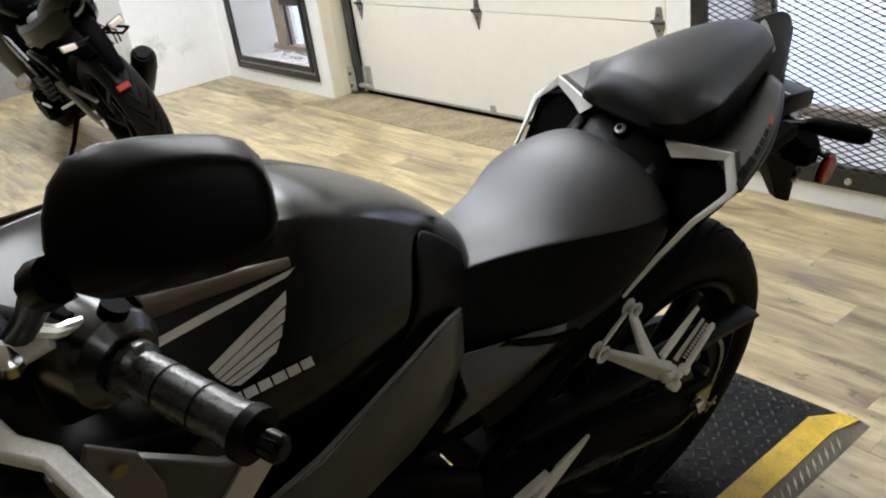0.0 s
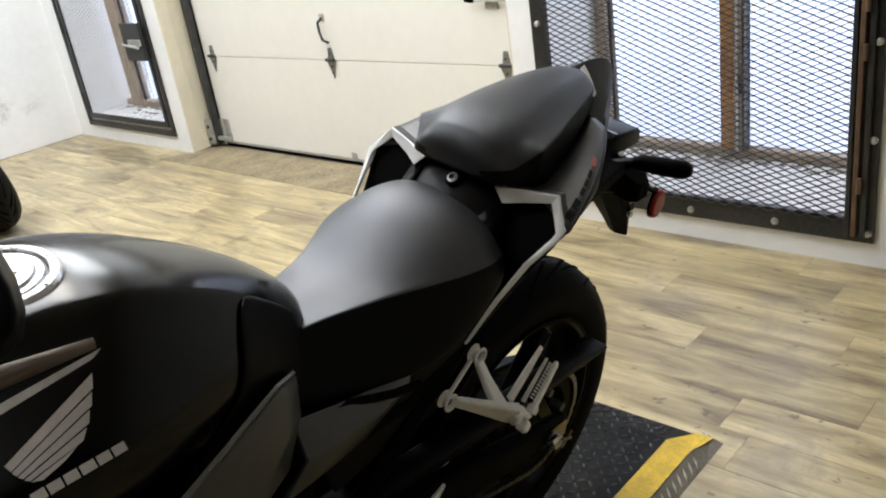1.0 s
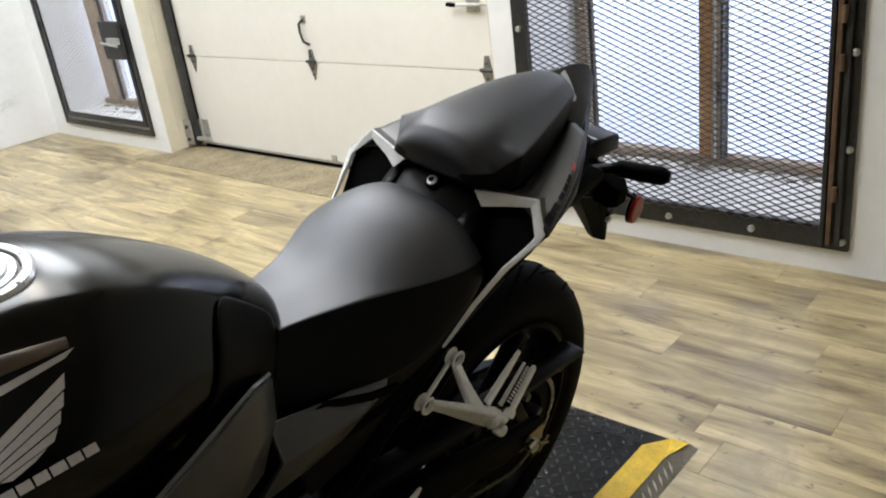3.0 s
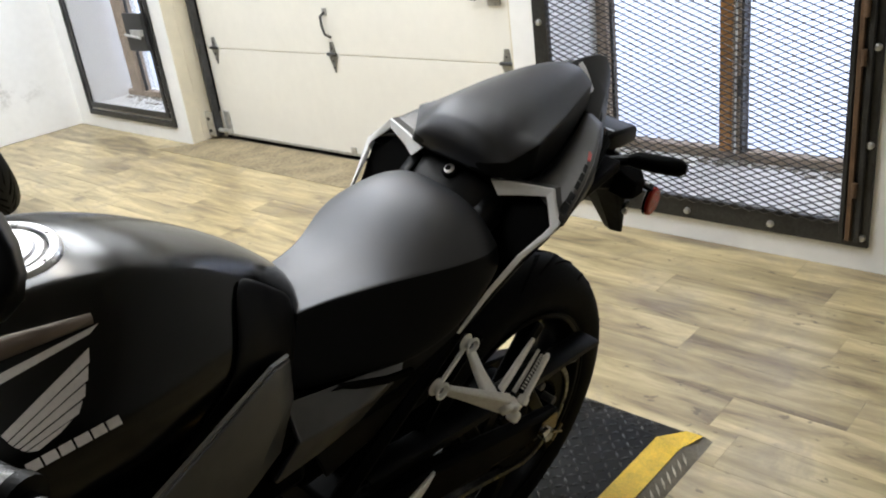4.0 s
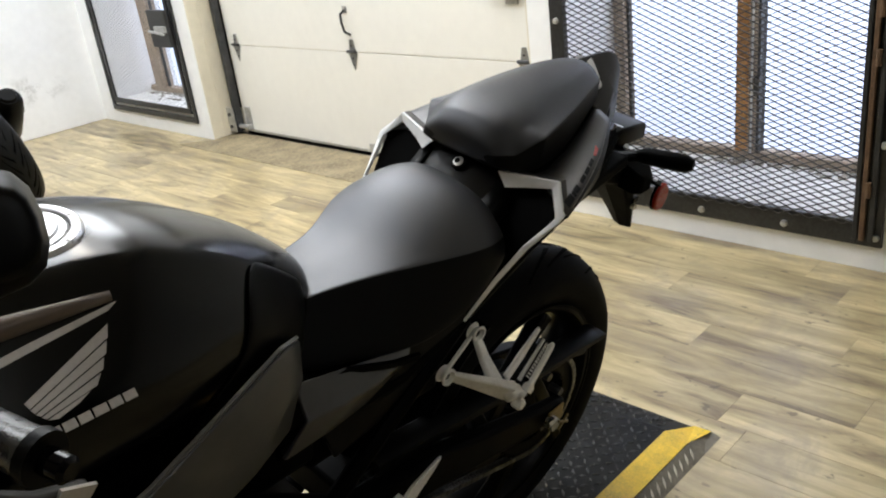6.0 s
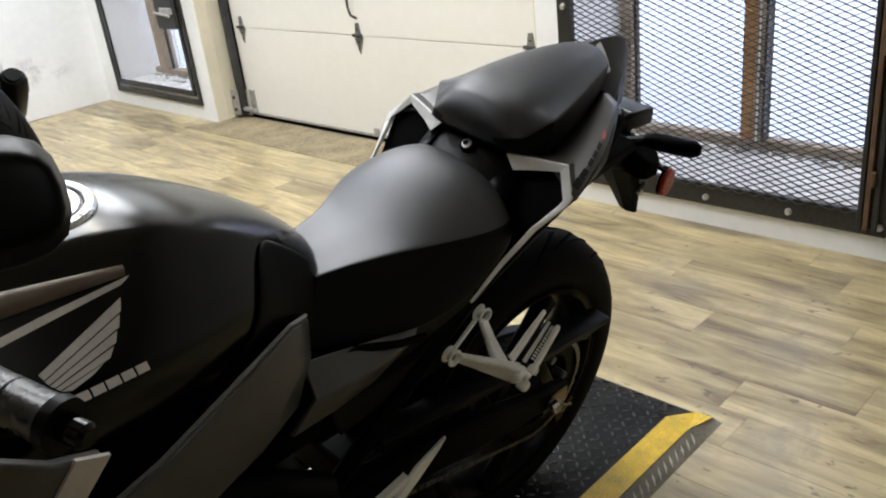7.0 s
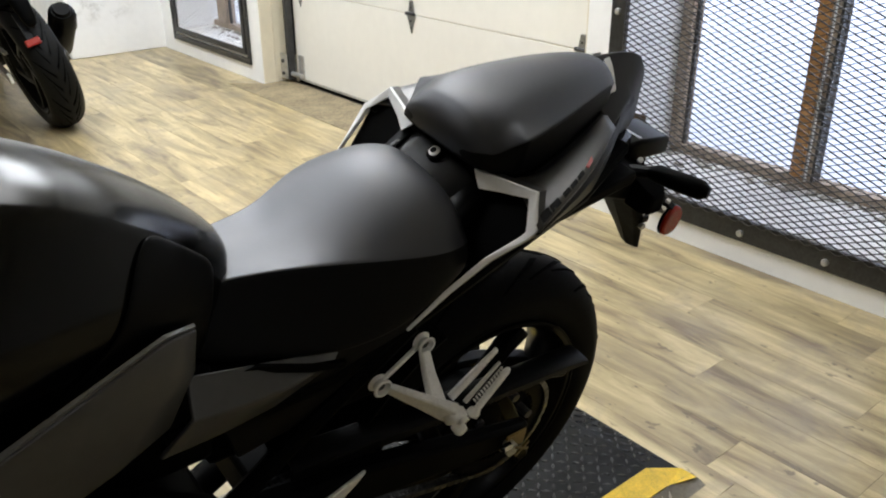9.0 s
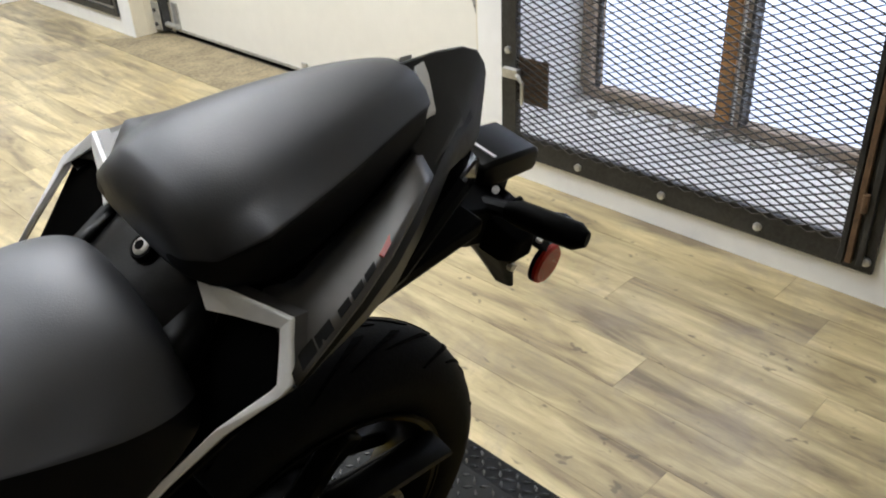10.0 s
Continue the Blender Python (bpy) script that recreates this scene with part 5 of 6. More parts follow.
for s in (-1, 1):
    sg = part("turn_signal", tube([(0.226, s * 0.068, 0.772), (0.231, s * 0.082, 0.774), (0.238, s * 0.118, 0.777), (0.245, s * 0.150, 0.780), (0.248, s * 0.161, 0.781)], [0.010, 0.0155, 0.017, 0.0165, 0.009], 16, flat=0.9), M["matte"], bike, "slim black turn signal")
    part("signal_lens", tube([(0.246, s * 0.100, 0.7765), (0.252, s * 0.125, 0.7785), (0.255, s * 0.146, 0.780)], [0.006, 0.0115, 0.006], 12, flat=0.9), M["gloss"], sg, "smoked signal lens")
    part("signal_stalk", tube([(0.236, s * 0.03, 0.752), (0.228, s * 0.072, 0.772)], 0.0095, 10), M["black"], sg)
    part("signal_mount", loft([[(x0, s * y, z0), (x1, s * y, z0), (x1, s * y, z1), (x0, s * y, z1)] for y, x0, x1, z0, z1 in ((0.040, 0.222, 0.288, 0.700, 0.752), (0.066, 0.232, 0.282, 0.692, 0.735), (0.079, 0.246, 0.276, 0.692, 0.722))]), M["matte"], bike, bevel=0.004)
    rf = part("reflector", lathe([(0.0, s * 0.006), (0.023, s * 0.006), (0.026, s * 0.003), (0.026, -s * 0.001), (0.0, -s * 0.001)], 28, 0, 0, closed=False), M["red"], bike, "round dark red reflector")
    rf.matrix_basis = Matrix.Translation((0.295, s * 0.089, 0.676)) @ pose(0, 0, 0, 0, 0, s * -6)
    part("reflector_back", lathe([(0.0, -s * 0.0012), (0.0268, -s * 0.0012), (0.0268, -s * 0.006), (0.020, -s * 0.009), (0.0, -s * 0.009)], 28, 0, 0, closed=False), M["black"], rf)
    st = part("reflector_stay", beam([(0.278, s * 0.060, 0.712), (0.284, s * 0.078, 0.706), (0.292, s * 0.088, 0.700)], 0.014, 0.005, (1, 0, 0)), M["black"], bike)
    part("stay_screw", rod((0.284, s * 0.080, 0.7085), (0.284, s * 0.081, 0.7125), 0.004, 10), M["galv"], st)

# ---- pillion pegs and rider peg ----
for s in (-1, 1):
    A, B_, C = Vector((-0.297, s * .126, .633)), Vector((-0.224, s * .113, .660)), Vector((-0.212, s * .184, .587))
    K = A.lerp(C, 0.72)
    br = part("peg_bracket", beam([A + (C - A) * 0.12, A.lerp(C, 0.35), K, C - (C - A) * 0.06], [0.008, 0.010, 0.013, 0.016], [0.018, 0.022, 0.031, 0.034], (0, 1, 0.6)), M["alu"], bike, "cast aluminium pillion peg bracket", bevel=0.0025)
    part("bracket_arm", beam([B_ + (K - B_) * 0.14, B_.lerp(K, 0.5), K + Vector((0.004, 0, 0.002))], [0.008, 0.009, 0.010], [0.018, 0.020, 0.025], (0, 1, 0.6)), M["alu"], br, bevel=0.0025)
    part("bracket_rib", beam([A, B_], 0.005, 0.006, (0, 1, 0)), M["alu"], br, bevel=0.001)
    for q in (A, B_):
        part("boss", lathe([(0.0132, s * 0.009), (0.0122, s * 0.011), (0.0095, s * 0.011), (0.0090, s * 0.002), (0.0, s * 0.002), (0.0, -s * 0.003), (0.0132, -s * 0.003)], 24, q.x, q.z, q.y, closed=False), M["alu"], br)
        part("boss_bolt", rod(q + Vector((0, s * 0.006, 0)), q + Vector((0, s * 0.001, 0)), 0.0060, 6), M["dark_steel"], br)
    part("corner_block", beam([C + Vector((-0.016, 0, 0.004)), C, C + Vector((0.012, 0, -0.006))], [0.020, 0.021, 0.017], [0.021, 0.022, 0.017], (0, 1, 0.6)), M["alu"], br, bevel=0.005)
    part("pivot_bolt", rod(C + Vector((0.001, s * 0.011, 0.003)), C + Vector((0.001, s * 0.0165, 0.001)), 0.0068, 14), M["alu"], br)
    D0, D1 = C + Vector((0.020, s * 0.006, -0.008)), Vector((-0.143, s * .190, .635))
    pg = part("foot_peg", beam([D0, D0.lerp(D1, 0.12), D0.lerp(D1, 0.2), D1, D1 + (D1 - D0).normalized() * 0.006], [0.013, 0.013, 0.009, 0.008, 0.005], [0.017, 0.015, 0.010, 0.010, 0.006], (0, 1, 0)), M["alu"], bike, "folded aluminium foot peg", bevel=0.003)
    part("peg_heel", beam([C + Vector((-0.004, s * 0.010, -0.010)), C + Vector((0.006, s * 0.010, -0.022))], [0.018, 0.014], [0.020, 0.013], (0, 1, 0)), M["alu"], pg, bevel=0.004)
    E0, E1 = C + Vector((0.003, -s * 0.019, 0.012)), Vector((-0.136, s * .161, .647))
    part("peg_blade", beam([E0, E0.lerp(E1, 0.5), E1], [0.006, 0.006, 0.004], [0.016, 0.014, 0.009], (0, 1, 0)), M["alu"], pg, bevel=0.0015)
    F0, F1 = D0.lerp(E0, 0.50), D1.lerp(E1, 0.46)
    part("peg_rail", beam([F0.lerp(F1, 0.1), F1 - (F1 - F0) * 0.04], 0.005, 0.007, (0, 1, 0)), M["alu"], pg, bevel=0.001)
    part("peg_rubber", beam([D0.lerp(F0, 0.5).lerp(D1.lerp(F1, 0.5), 0.16), D1.lerp(F1, 0.5)], 0.009, 0.006, (0, 1, 0)), M["matte"], pg)
    for k in range(12):
        q = D0.lerp(D1, 0.22 + 0.062 * k)
        w = F0.lerp(F1, 0.22 + 0.062 * k)
        part("peg_tooth", beam([q.lerp(w, 0.2) + Vector((0, 0, 0.003)), q.lerp(w, 0.62) + Vector((0, 0, 0.003))], 0.006, 0.0026, (0, 1, 0)), M["alu"], pg)
    hp = part("heel_guard", slab([(-0.316, s * .150, .508), (-0.372, s * .148, .484), (-0.415, s * .146, .440), (-0.405, s * .146, .425), (-0.372, s * .148, .452), (-0.330, s * .150, .492)], (0, -s * 0.007, 0)), M["alu"], bike, "aluminium rider peg plate", bevel=0.002)
    part("rider_peg", tube([(-0.455, s * .16, .425), (-0.46, s * .235, .43)], 0.014, 12), M["black"], bike, "ribbed rider foot peg")
    part("peg_stay", beam([(-0.385, s * .140, .470), (-0.455, s * .140, .455)], 0.010, 0.014, (0, 1, 0)), M["alu"], hp)
stand = part("side_stand", tube([(-0.60, -0.12, 0.26), (-0.62, -0.24, 0.16), (-0.64, -0.345, 0.088)], [0.016, 0.013, 0.012], 12), M["matte"], bike, "black side stand")
part("stand_foot", beam([(-0.665, -0.35, 0.083), (-0.60, -0.345, 0.083)], 0.05, 0.008, (0, 1, 0)), M["matte"], stand)
part("gear_lever", tube([(-0.47, -0.17, 0.40), (-0.56, -0.195, 0.385), (-0.65, -0.20, 0.39)], 0.006, 8), M["galv"], bike)
part("brake_caliper", boxes((-0.155, -0.085, 0.060, 0.112, 0.36, 0.44)), M["matte"], bike, "black brake caliper", smooth=False, bevel=0.01)
part("exhaust_pipe", tube([(-0.80, 0.05, 0.24), (-0.55, 0.10, 0.22), (-0.36, 0.15, 0.26), (-0.25, 0.17, 0.31)], 0.026, 14), M["matte"], bike)
part("silencer", tube([(-0.27, 0.170, 0.30), (-0.24, 0.172, 0.315), (0.10, 0.182, 0.42), (0.13, 0.184, 0.43)], [0.03, 0.062, 0.062, 0.040], 18), M["matte"], bike, "black silencer")

# ---- handlebar, grip, lever, mirror ----
bar = part("handlebar", tube([(-0.985, 0.10, 1.02), (-0.985, -0.03, 1.02), (-0.965, -0.10, 1.030), (-0.923, -0.165, 1.032), (-0.892, -0.225, 1.030)], 0.011, 12), M["matte"], bike, "black steel handlebar")
GI, GO = Vector((-0.889, -0.234, 1.030)), Vector((-0.857, -0.324, 1.026))
gd_ = (GO - GI).normalized()
part("grip", tube([GI, GI + gd_ * 0.006, GI + gd_ * 0.010, GO - gd_ * 0.012, GO - gd_ * 0.008, GO], [0.0185, 0.0185, 0.0150, 0.0154, 0.0166, 0.0166], 20), M["grip"], bar, "worn black rubber grip")
for k in (0.030, 0.058, 0.086):
    q = GI + gd_ * k
    part("grip_rib", tube([q, q + gd_ * 0.0015], 0.0155, 18), M["black"], bar)
part("grip_flange", tube([GO - gd_ * 0.006, GO + gd_ * 0.002], 0.0175, 20), M["black"], bar)
part("bar_end", tube([GO, GO + gd_ * 0.004, GO + gd_ * 0.018, GO + gd_ * 0.021], [0.0085, 0.0090, 0.0090, 0.006], 18), M["gloss"], bar, "gloss black bar end weight")
SW = GI - gd_ * 0.066
sw = part("switch_box", tube([SW, SW + gd_ * 0.006, SW + gd_ * 0.030, SW + gd_ * 0.055, SW + gd_ * 0.064], [0.022, 0.031, 0.034, 0.032, 0.024], 18), M["switch"], bar, "satin black switch housing")
part("switch_button", beam([SW + gd_ * 0.018 + Vector((-0.004, 0, 0.026)), SW + gd_ * 0.040 + Vector((-0.004, 0, 0.026))], 0.022, 0.014, (1, 0, 0)), M["matte"], sw, bevel=0.003)
part("horn_button", rod(SW + gd_ * 0.048 + Vector((0.004, 0, 0.022)), SW + gd_ * 0.050 + Vector((0.010, 0, 0.036)), 0.009, 12), M["matte"], sw)
part("signal_switch", rod(SW + gd_ * 0.025 + Vector((0.022, 0, 0.012)), SW + gd_ * 0.027 + Vector((0.036, 0, 0.018)), 0.008, 12), M["matte"], sw)
part("housing_lower", boxes((-0.935, -0.885, -0.215, -0.150, 0.985, 1.025)), M["matte"], bar, smooth=False, bevel=0.01)
part("clutch_lever", beam([(-0.972, -0.185, 1.030), (-0.970, -0.225, 1.024), (-0.964, -0.243, 1.020), (-0.948, -0.264, 1.019), (-0.942, -0.295, 1.018), (-0.930, -0.345, 1.010), (-0.921, -0.375, 1.004)],
                                [0.017, 0.017, 0.016, 0.015, 0.014, 0.013, 0.014], [0.011, 0.011, 0.010, 0.010, 0.010, 0.010, 0.011], (1, 0, 0)), M["alu"], bar, "silver clutch lever", bevel=0.003)
part("lever_perch", boxes((-0.985, -0.935, -0.195, -0.150, 1.012, 1.050)), M["matte"], bar, smooth=False, bevel=0.006)
part("perch_bolt", rod((-0.970, -0.19, 1.05), (-0.970, -0.19, 1.062), 0.008, 8), M["chrome"], bar)
part("perch_clamp", tube([(-0.956, -0.190, 1.042), (-0.942, -0.205, 1.051), (-0.922, -0.215, 1.058)], [0.008, 0.010, 0.006], 12), M["alu"], bar, "bright clamp of the clutch perch")
part("clamp_band", tube([(-0.939, -0.205, 1.068), (-0.931, -0.211, 1.066), (-0.919, -0.214, 1.060), (-0.905, -0.214, 1.058), (-0.896, -0.213, 1.055)], [0.004, 0.006, 0.005, 0.006, 0.003], 10), M["chrome"], bar, "bright clamp band")
part("perch_cap", tube([(-0.946, -0.206, 1.046), (-0.946, -0.212, 1.056), (-0.946, -0.213, 1.058)], [0.010, 0.009, 0.004], 14), M["chrome"], bar)
part("pivot_screw", rod((-0.968, -0.208, 1.030), (-0.968, -0.208, 1.044), 0.009, 14), M["chrome"], bar)
part("cable_collar", tube([(-0.984, -0.180, 1.050), (-0.976, -0.196, 1.054), (-0.968, -0.206, 1.050)], 0.0075, 12), M["alu"], bar)
part("clutch_cable", tube([(-0.985, -0.16, 1.03), (-1.00, -0.10, 1.01), (-1.01, -0.02, 0.98), (-1.0, 0.03, 0.92)], 0.005, 8), M["matte"], bar)
part("cable_adjuster", rod((-0.982, -0.165, 1.032), (-0.990, -0.135, 1.024), 0.009, 12), M["chrome"], bar)
part("top_clamp", boxes((-1.03, -0.955, -0.11, 0.11, 0.985, 1.010)), M["matte"], bike, "black fork top clamp", smooth=False, bevel=0.008)
part("fork_cap", rod((-1.0, -0.095, 1.01), (-1.0, -0.095, 1.03), 0.02, 16), M["chrome"], bike)
part("fork_tube", rod((-1.0, -0.095, 0.99), (-1.12, -0.095, 0.62), 0.021, 16), M["dark_steel"], bike)
part("fork_tube", rod((-1.0, 0.095, 0.99), (-1.12, 0.095, 0.62), 0.021, 16), M["dark_steel"], bike)
for s in (1, -1):
    part("fork_leg", tube([(-1.115, s * 0.095, 0.635), (-1.12, s * 0.095, 0.62), (-1.212, s * 0.095, 0.335), (-1.222, s * 0.095, 0.30)], [0.022, 0.027, 0.027, 0.018], 16), M["matte"], bike, "black fork leg")
fw = wheel(bike, 0.320, 0.298, 0.046, 0.222, 5, 0.3, False, "front_wheel")
fw.location.x = -1.218
part("axle", rod((0, -0.10, 0.320), (0, 0.10, 0.320), 0.011, 12), M["dark_steel"], fw)

# mirror: a domed shell with the glass on its far side
MN = Vector((-0.264, -0.812, 0.52)).normalized()
MC = Vector((-0.873, -0.297, 1.164))
MR = Vector((0.095, -0.042, -0.018)).normalized()
MU = MN.cross(MR).normalized()
MSHAPE = [(-0.046, 0.028), (-0.012, 0.036), (0.030, 0.039), (0.046, 0.033), (0.058, -0.003), (0.050, -0.024), (0.012, -0.034), (-0.030, -0.044), (-0.049, -0.030), (-0.053, -0.004)]
mir = part("mirror", loft([[MC + MR * (a * f + o) + MU * (b * f) + MN * h for a, b in MSHAPE] for f, h, o in ((0.93, -0.012, 0), (1.0, -0.006, 0), (1.0, 0.004, 0), (0.93, 0.010, 0.002), (0.70, 0.025, 0.013), (0.62, 0.027, 0.016), (0.3, 0.028, 0.018))]), M["mirror_shell"], bar, "black plastic mirror shell", sub=1)
part("mirror_glass", loft([[MC + MR * (a * 0.9) + MU * (b * 0.9) - MN * h for a, b in MSHAPE] for h in (0.0125, 0.0145)]), M["chrome"], mir)
part("mirror_stalk", tube([MC + MR * -0.045 + MU * -0.030, (-0.928, -0.286, 1.142), (-0.927, -0.268, 1.128), (-0.930, -0.225, 1.085), (-0.938, -0.195, 1.050)], [0.012, 0.013, 0.010, 0.008, 0.009], 12), M["mirror_shell"], mir)


# ---- second motorcycle, parked behind ----
B2 = pose(1.375, 4.2, 0.0, 0, 0, -90) @ pose(0, 0, 0, 15.0, 0, 0)
b2 = thing("motorcycle", "glossy black sport motorcycle parked on its side stand", "motorcycle", m=B2)
wheel(b2, 0.312, 0.312, 0.080, 0.222, 5, 0.6, rubber="dark_tyre")
part("swingarm", beam([(-0.50, -0.125, 0.43), (-0.36, -0.14, 0.465), (-0.20, -0.148, 0.435), (-0.06, -0.146, 0.345), (0.05, -0.14, 0.305)], 0.022, [0.06, 0.055, 0.055, 0.050, 0.045], (0, 1, 0)), M["wing"], b2, "mauve-grey arched swingarm", bevel=0.006)
part("swingarm", beam([(-0.50, 0.12, 0.42), (-0.15, 0.125, 0.36), (0.07, 0.12, 0.312)], [0.03, 0.03, 0.03], [0.09, 0.08, 0.05], (0, 1, 0)), M["grey"], b2, bevel=0.008)
part("axle_block", boxes((-0.05, 0.06, -0.150, -0.137, 0.29, 0.335)), M["alu"], b2, smooth=False, bevel=0.003)
part("hugger", loft([[(r * math.cos(a), y, 0.312 + r * math.sin(a)) for r, y in ((0.328, -0.085), (0.338, -0.05), (0.340, 0), (0.338, 0.05), (0.328, 0.085), (0.333, 0))] for a in [radians(70 + 12 * k) for k in range(8)]]), M["black"], b2)
part("engine_block", loft([[(x, -w, z0), (x, w, z0), (x, w, z1), (x, -w, z1)] for x, w, z0, z1 in ((-1.0, 0.12, 0.3, 0.5), (-0.88, 0.19, 0.22, 0.62), (-0.65, 0.19, 0.2, 0.62), (-0.5, 0.14, 0.28, 0.55))]), M["matte"], b2, bevel=0.02)
part("engine_cover", lathe([(0.0, -0.235), (0.075, -0.235), (0.09, -0.22), (0.09, -0.18), (0.0, -0.18)], 30, -0.62, 0.36, closed=False), M["matte"], b2, "black engine cover")
part("water_pump", lathe([(0.0, -0.262), (0.016, -0.262), (0.028, -0.252), (0.032, -0.235), (0.040, -0.222), (0.042, -0.19), (0.0, -0.19)], 26, -0.72, 0.49, closed=False), M["galv"], b2, "polished aluminium engine cover")
part("shift_rod", tube([(-0.70, -0.22, 0.43), (-0.60, -0.23, 0.40), (-0.46, -0.22, 0.38)], 0.007, 8), M["alu"], b2)
part("tail_moulding", tube([(-0.46, -0.17, 0.66), (-0.34, -0.175, 0.67), (-0.24, -0.165, 0.64), (-0.19, -0.15, 0.55), (-0.18, -0.145, 0.48)], [0.006, 0.014, 0.018, 0.014, 0.008], 12, flat=1.6), M["gloss"], b2, "gloss black lower tail moulding")
for y0, y1 in ((0.06, 0.13), (0.08, 0.15)):
    part("cable", tube([(0.02, y0, 0.72), (0.03, (y0 + y1) / 2, 0.70 - y0 * 0.3), (0.0, y1, 0.65), (-0.06, y1 + 0.01, 0.58)], 0.004, 8), M["matte"], b2)
SF = [
    (-1.42, [(0, .90), (.06, .885), (.11, .84), (.13, .76), (.10, .68), (0, .66)]),
    (-1.25, [(0, 1.00), (.09, .975), (.18, .90), (.22, .76), (.18, .52), (0, .48)]),
    (-1.00, [(0, .93), (.10, .925), (.20, .88), (.24, .70), (.20, .36), (0, .33)]),
    (-0.78, [(0, .94), (.10, .93), (.18, .87), (.21, .66), (.19, .34), (0, .32)]),
    (-0.60, [(0, .90), (.09, .89), (.15, .83), (.17, .70), (.16, .50), (0, .46)]),
]
part("fairing", loft([mirrored_ring(x, h) for x, h in SF]), M["black"], b2, "black fairing", sub=2)
part("tank", loft([mirrored_ring(x, h) for x, h in ((-1.02, [(0, .93), (.08, .92), (.12, .86), (.10, .78), (0, .76)]), (-0.85, [(0, 1.02), (.11, .99), (.16, .90), (.14, .80), (0, .78)]),
                                                    (-0.62, [(0, 1.0), (.11, .97), (.15, .89), (.13, .80), (0, .78)]), (-0.42, [(0, .86), (.08, .85), (.11, .82), (.10, .78), (0, .76)]))]), M["fairing"], b2, "gloss black tank", sub=2)
part("seat", loft([mirrored_ring(x, h) for x, h in ((-0.46, [(0, .83), (.08, .83), (.11, .81), (.10, .77), (0, .76)]), (-0.20, [(0, .83), (.11, .83), (.14, .81), (.13, .77), (0, .76)]), (-0.06, [(0, .87), (.08, .86), (.10, .83), (.09, .80), (0, .79)]))]), M["seat"], b2, sub=2)
part("tail", loft([mirrored_ring(x, h) for x, h in ((-0.16, [(0, .88), (.09, .87), (.14, .82), (.12, .76), (0, .74)]), (0.05, [(0, .96), (.09, .94), (.12, .88), (.10, .80), (0, .78)]),
                                                    (0.22, [(0, .985), (.07, .97), (.09, .92), (.07, .86), (0, .84)]), (0.30, [(0, .975), (.04, .965), (.05, .93), (.04, .90), (0, .89)]))]), M["fairing"], b2, "gloss black tail", sub=2)
for s in (-1, 1):
    tp = part("tail_side", loft([[(x, s * w0, z1), (x, s * (w0 + 0.016), z1 - 0.03), (x, s * (w0 + 0.010), z0 + 0.02), (x, s * (w0 - 0.012), z0), (x, s * (w0 - 0.03), z1 - 0.02)] for x, w0, z0, z1 in
                                 ((-0.52, 0.130, 0.62, 0.80), (-0.36, 0.150, 0.64, 0.80), (-0.18, 0.140, 0.68, 0.82), (0.00, 0.112, 0.73, 0.86), (0.14, 0.080, 0.79, 0.90), (0.22, 0.050, 0.858, 0.895))]), M["fairing"], b2, "gloss black tail side panel", bevel=0.004, sharp=25)
    part("panel_line", tube([(-0.48, s * 0.148, 0.70), (-0.34, s * 0.166, 0.705), (-0.18, s * 0.156, 0.735), (-0.02, s * 0.128, 0.785)], 0.003, 6), M["black"], tp)
for k in range(5):
    part("engine_fin", boxes((-0.60 + 0.004 * k, -0.44, -0.196, -0.150, 0.40 + 0.026 * k, 0.412 + 0.026 * k)), M["dark_steel"], b2, smooth=False, bevel=0.002)
part("frame_spar", beam([(-0.86, -0.165, 0.80), (-0.66, -0.172, 0.68), (-0.50, -0.160, 0.50), (-0.48, -0.140, 0.36)], 0.03, [0.07, 0.075, 0.07, 0.05], (0, 1, 0)), M["gloss"], b2, "black frame spar", bevel=0.008)
part("grab_strap", tube([(0.18, 0.05, 0.70), (0.25, 0.10, 0.675), (0.24, 0.14, 0.685), (0.17, 0.11, 0.70)], 0.007, 8), M["matte"], b2)
part("rear_fender", loft([[(x, -w, z), (x + 0.012, -w * 0.6, z + t), (x + 0.012, w * 0.6, z + t), (x, w, z), (x - 0.02, w * 0.8, z - t), (x - 0.02, -w * 0.8, z - t)]
                          for x, w, z, t in ((0.10, 0.060, 0.80, 0.02), (0.18, 0.056, 0.75, 0.022), (0.235, 0.045, 0.67, 0.018), (0.262, 0.036, 0.60, 0.012), (0.285, 0.030, 0.53, 0.008))]), M["matte"], b2, "black plate holder", sub=1)
for s in (-1, 1):
    ty = s * 0.118 - 0.02
    ts = part("turn_signal", loft([[(x, ty + s * 0.034 * f, 0.736 + 0.012 * f), (x, ty - s * 0.034 * f, 0.722 + 0.014 * f), (x, ty - s * 0.034 * f, 0.722 - 0.012 * f), (x, ty + s * 0.034 * f, 0.734 - 0.014 * f)]
                                   for x, f in ((0.222, 0.6), (0.230, 1.0), (0.250, 1.0), (0.256, 0.8))]), M["lens"], b2, "pale clear turn signal", bevel=0.005)
    part("lens_rim", loft([[(x, ty + s * 0.042 * f, 0.737 + 0.014 * f), (x, ty - s * 0.042 * f, 0.722 + 0.016 * f), (x, ty - s * 0.042 * f, 0.722 - 0.014 * f), (x, ty + s * 0.040 * f, 0.734 - 0.016 * f)]
                           for x, f in ((0.212, 0.5), (0.222, 0.95), (0.236, 1.0))]), M["black"], ts, bevel=0.004)
    part("signal_stalk", tube([(0.21, s * 0.02, 0.72), (0.222, s * 0.09 - 0.012, 0.722)], 0.008, 8), M["black"], ts)
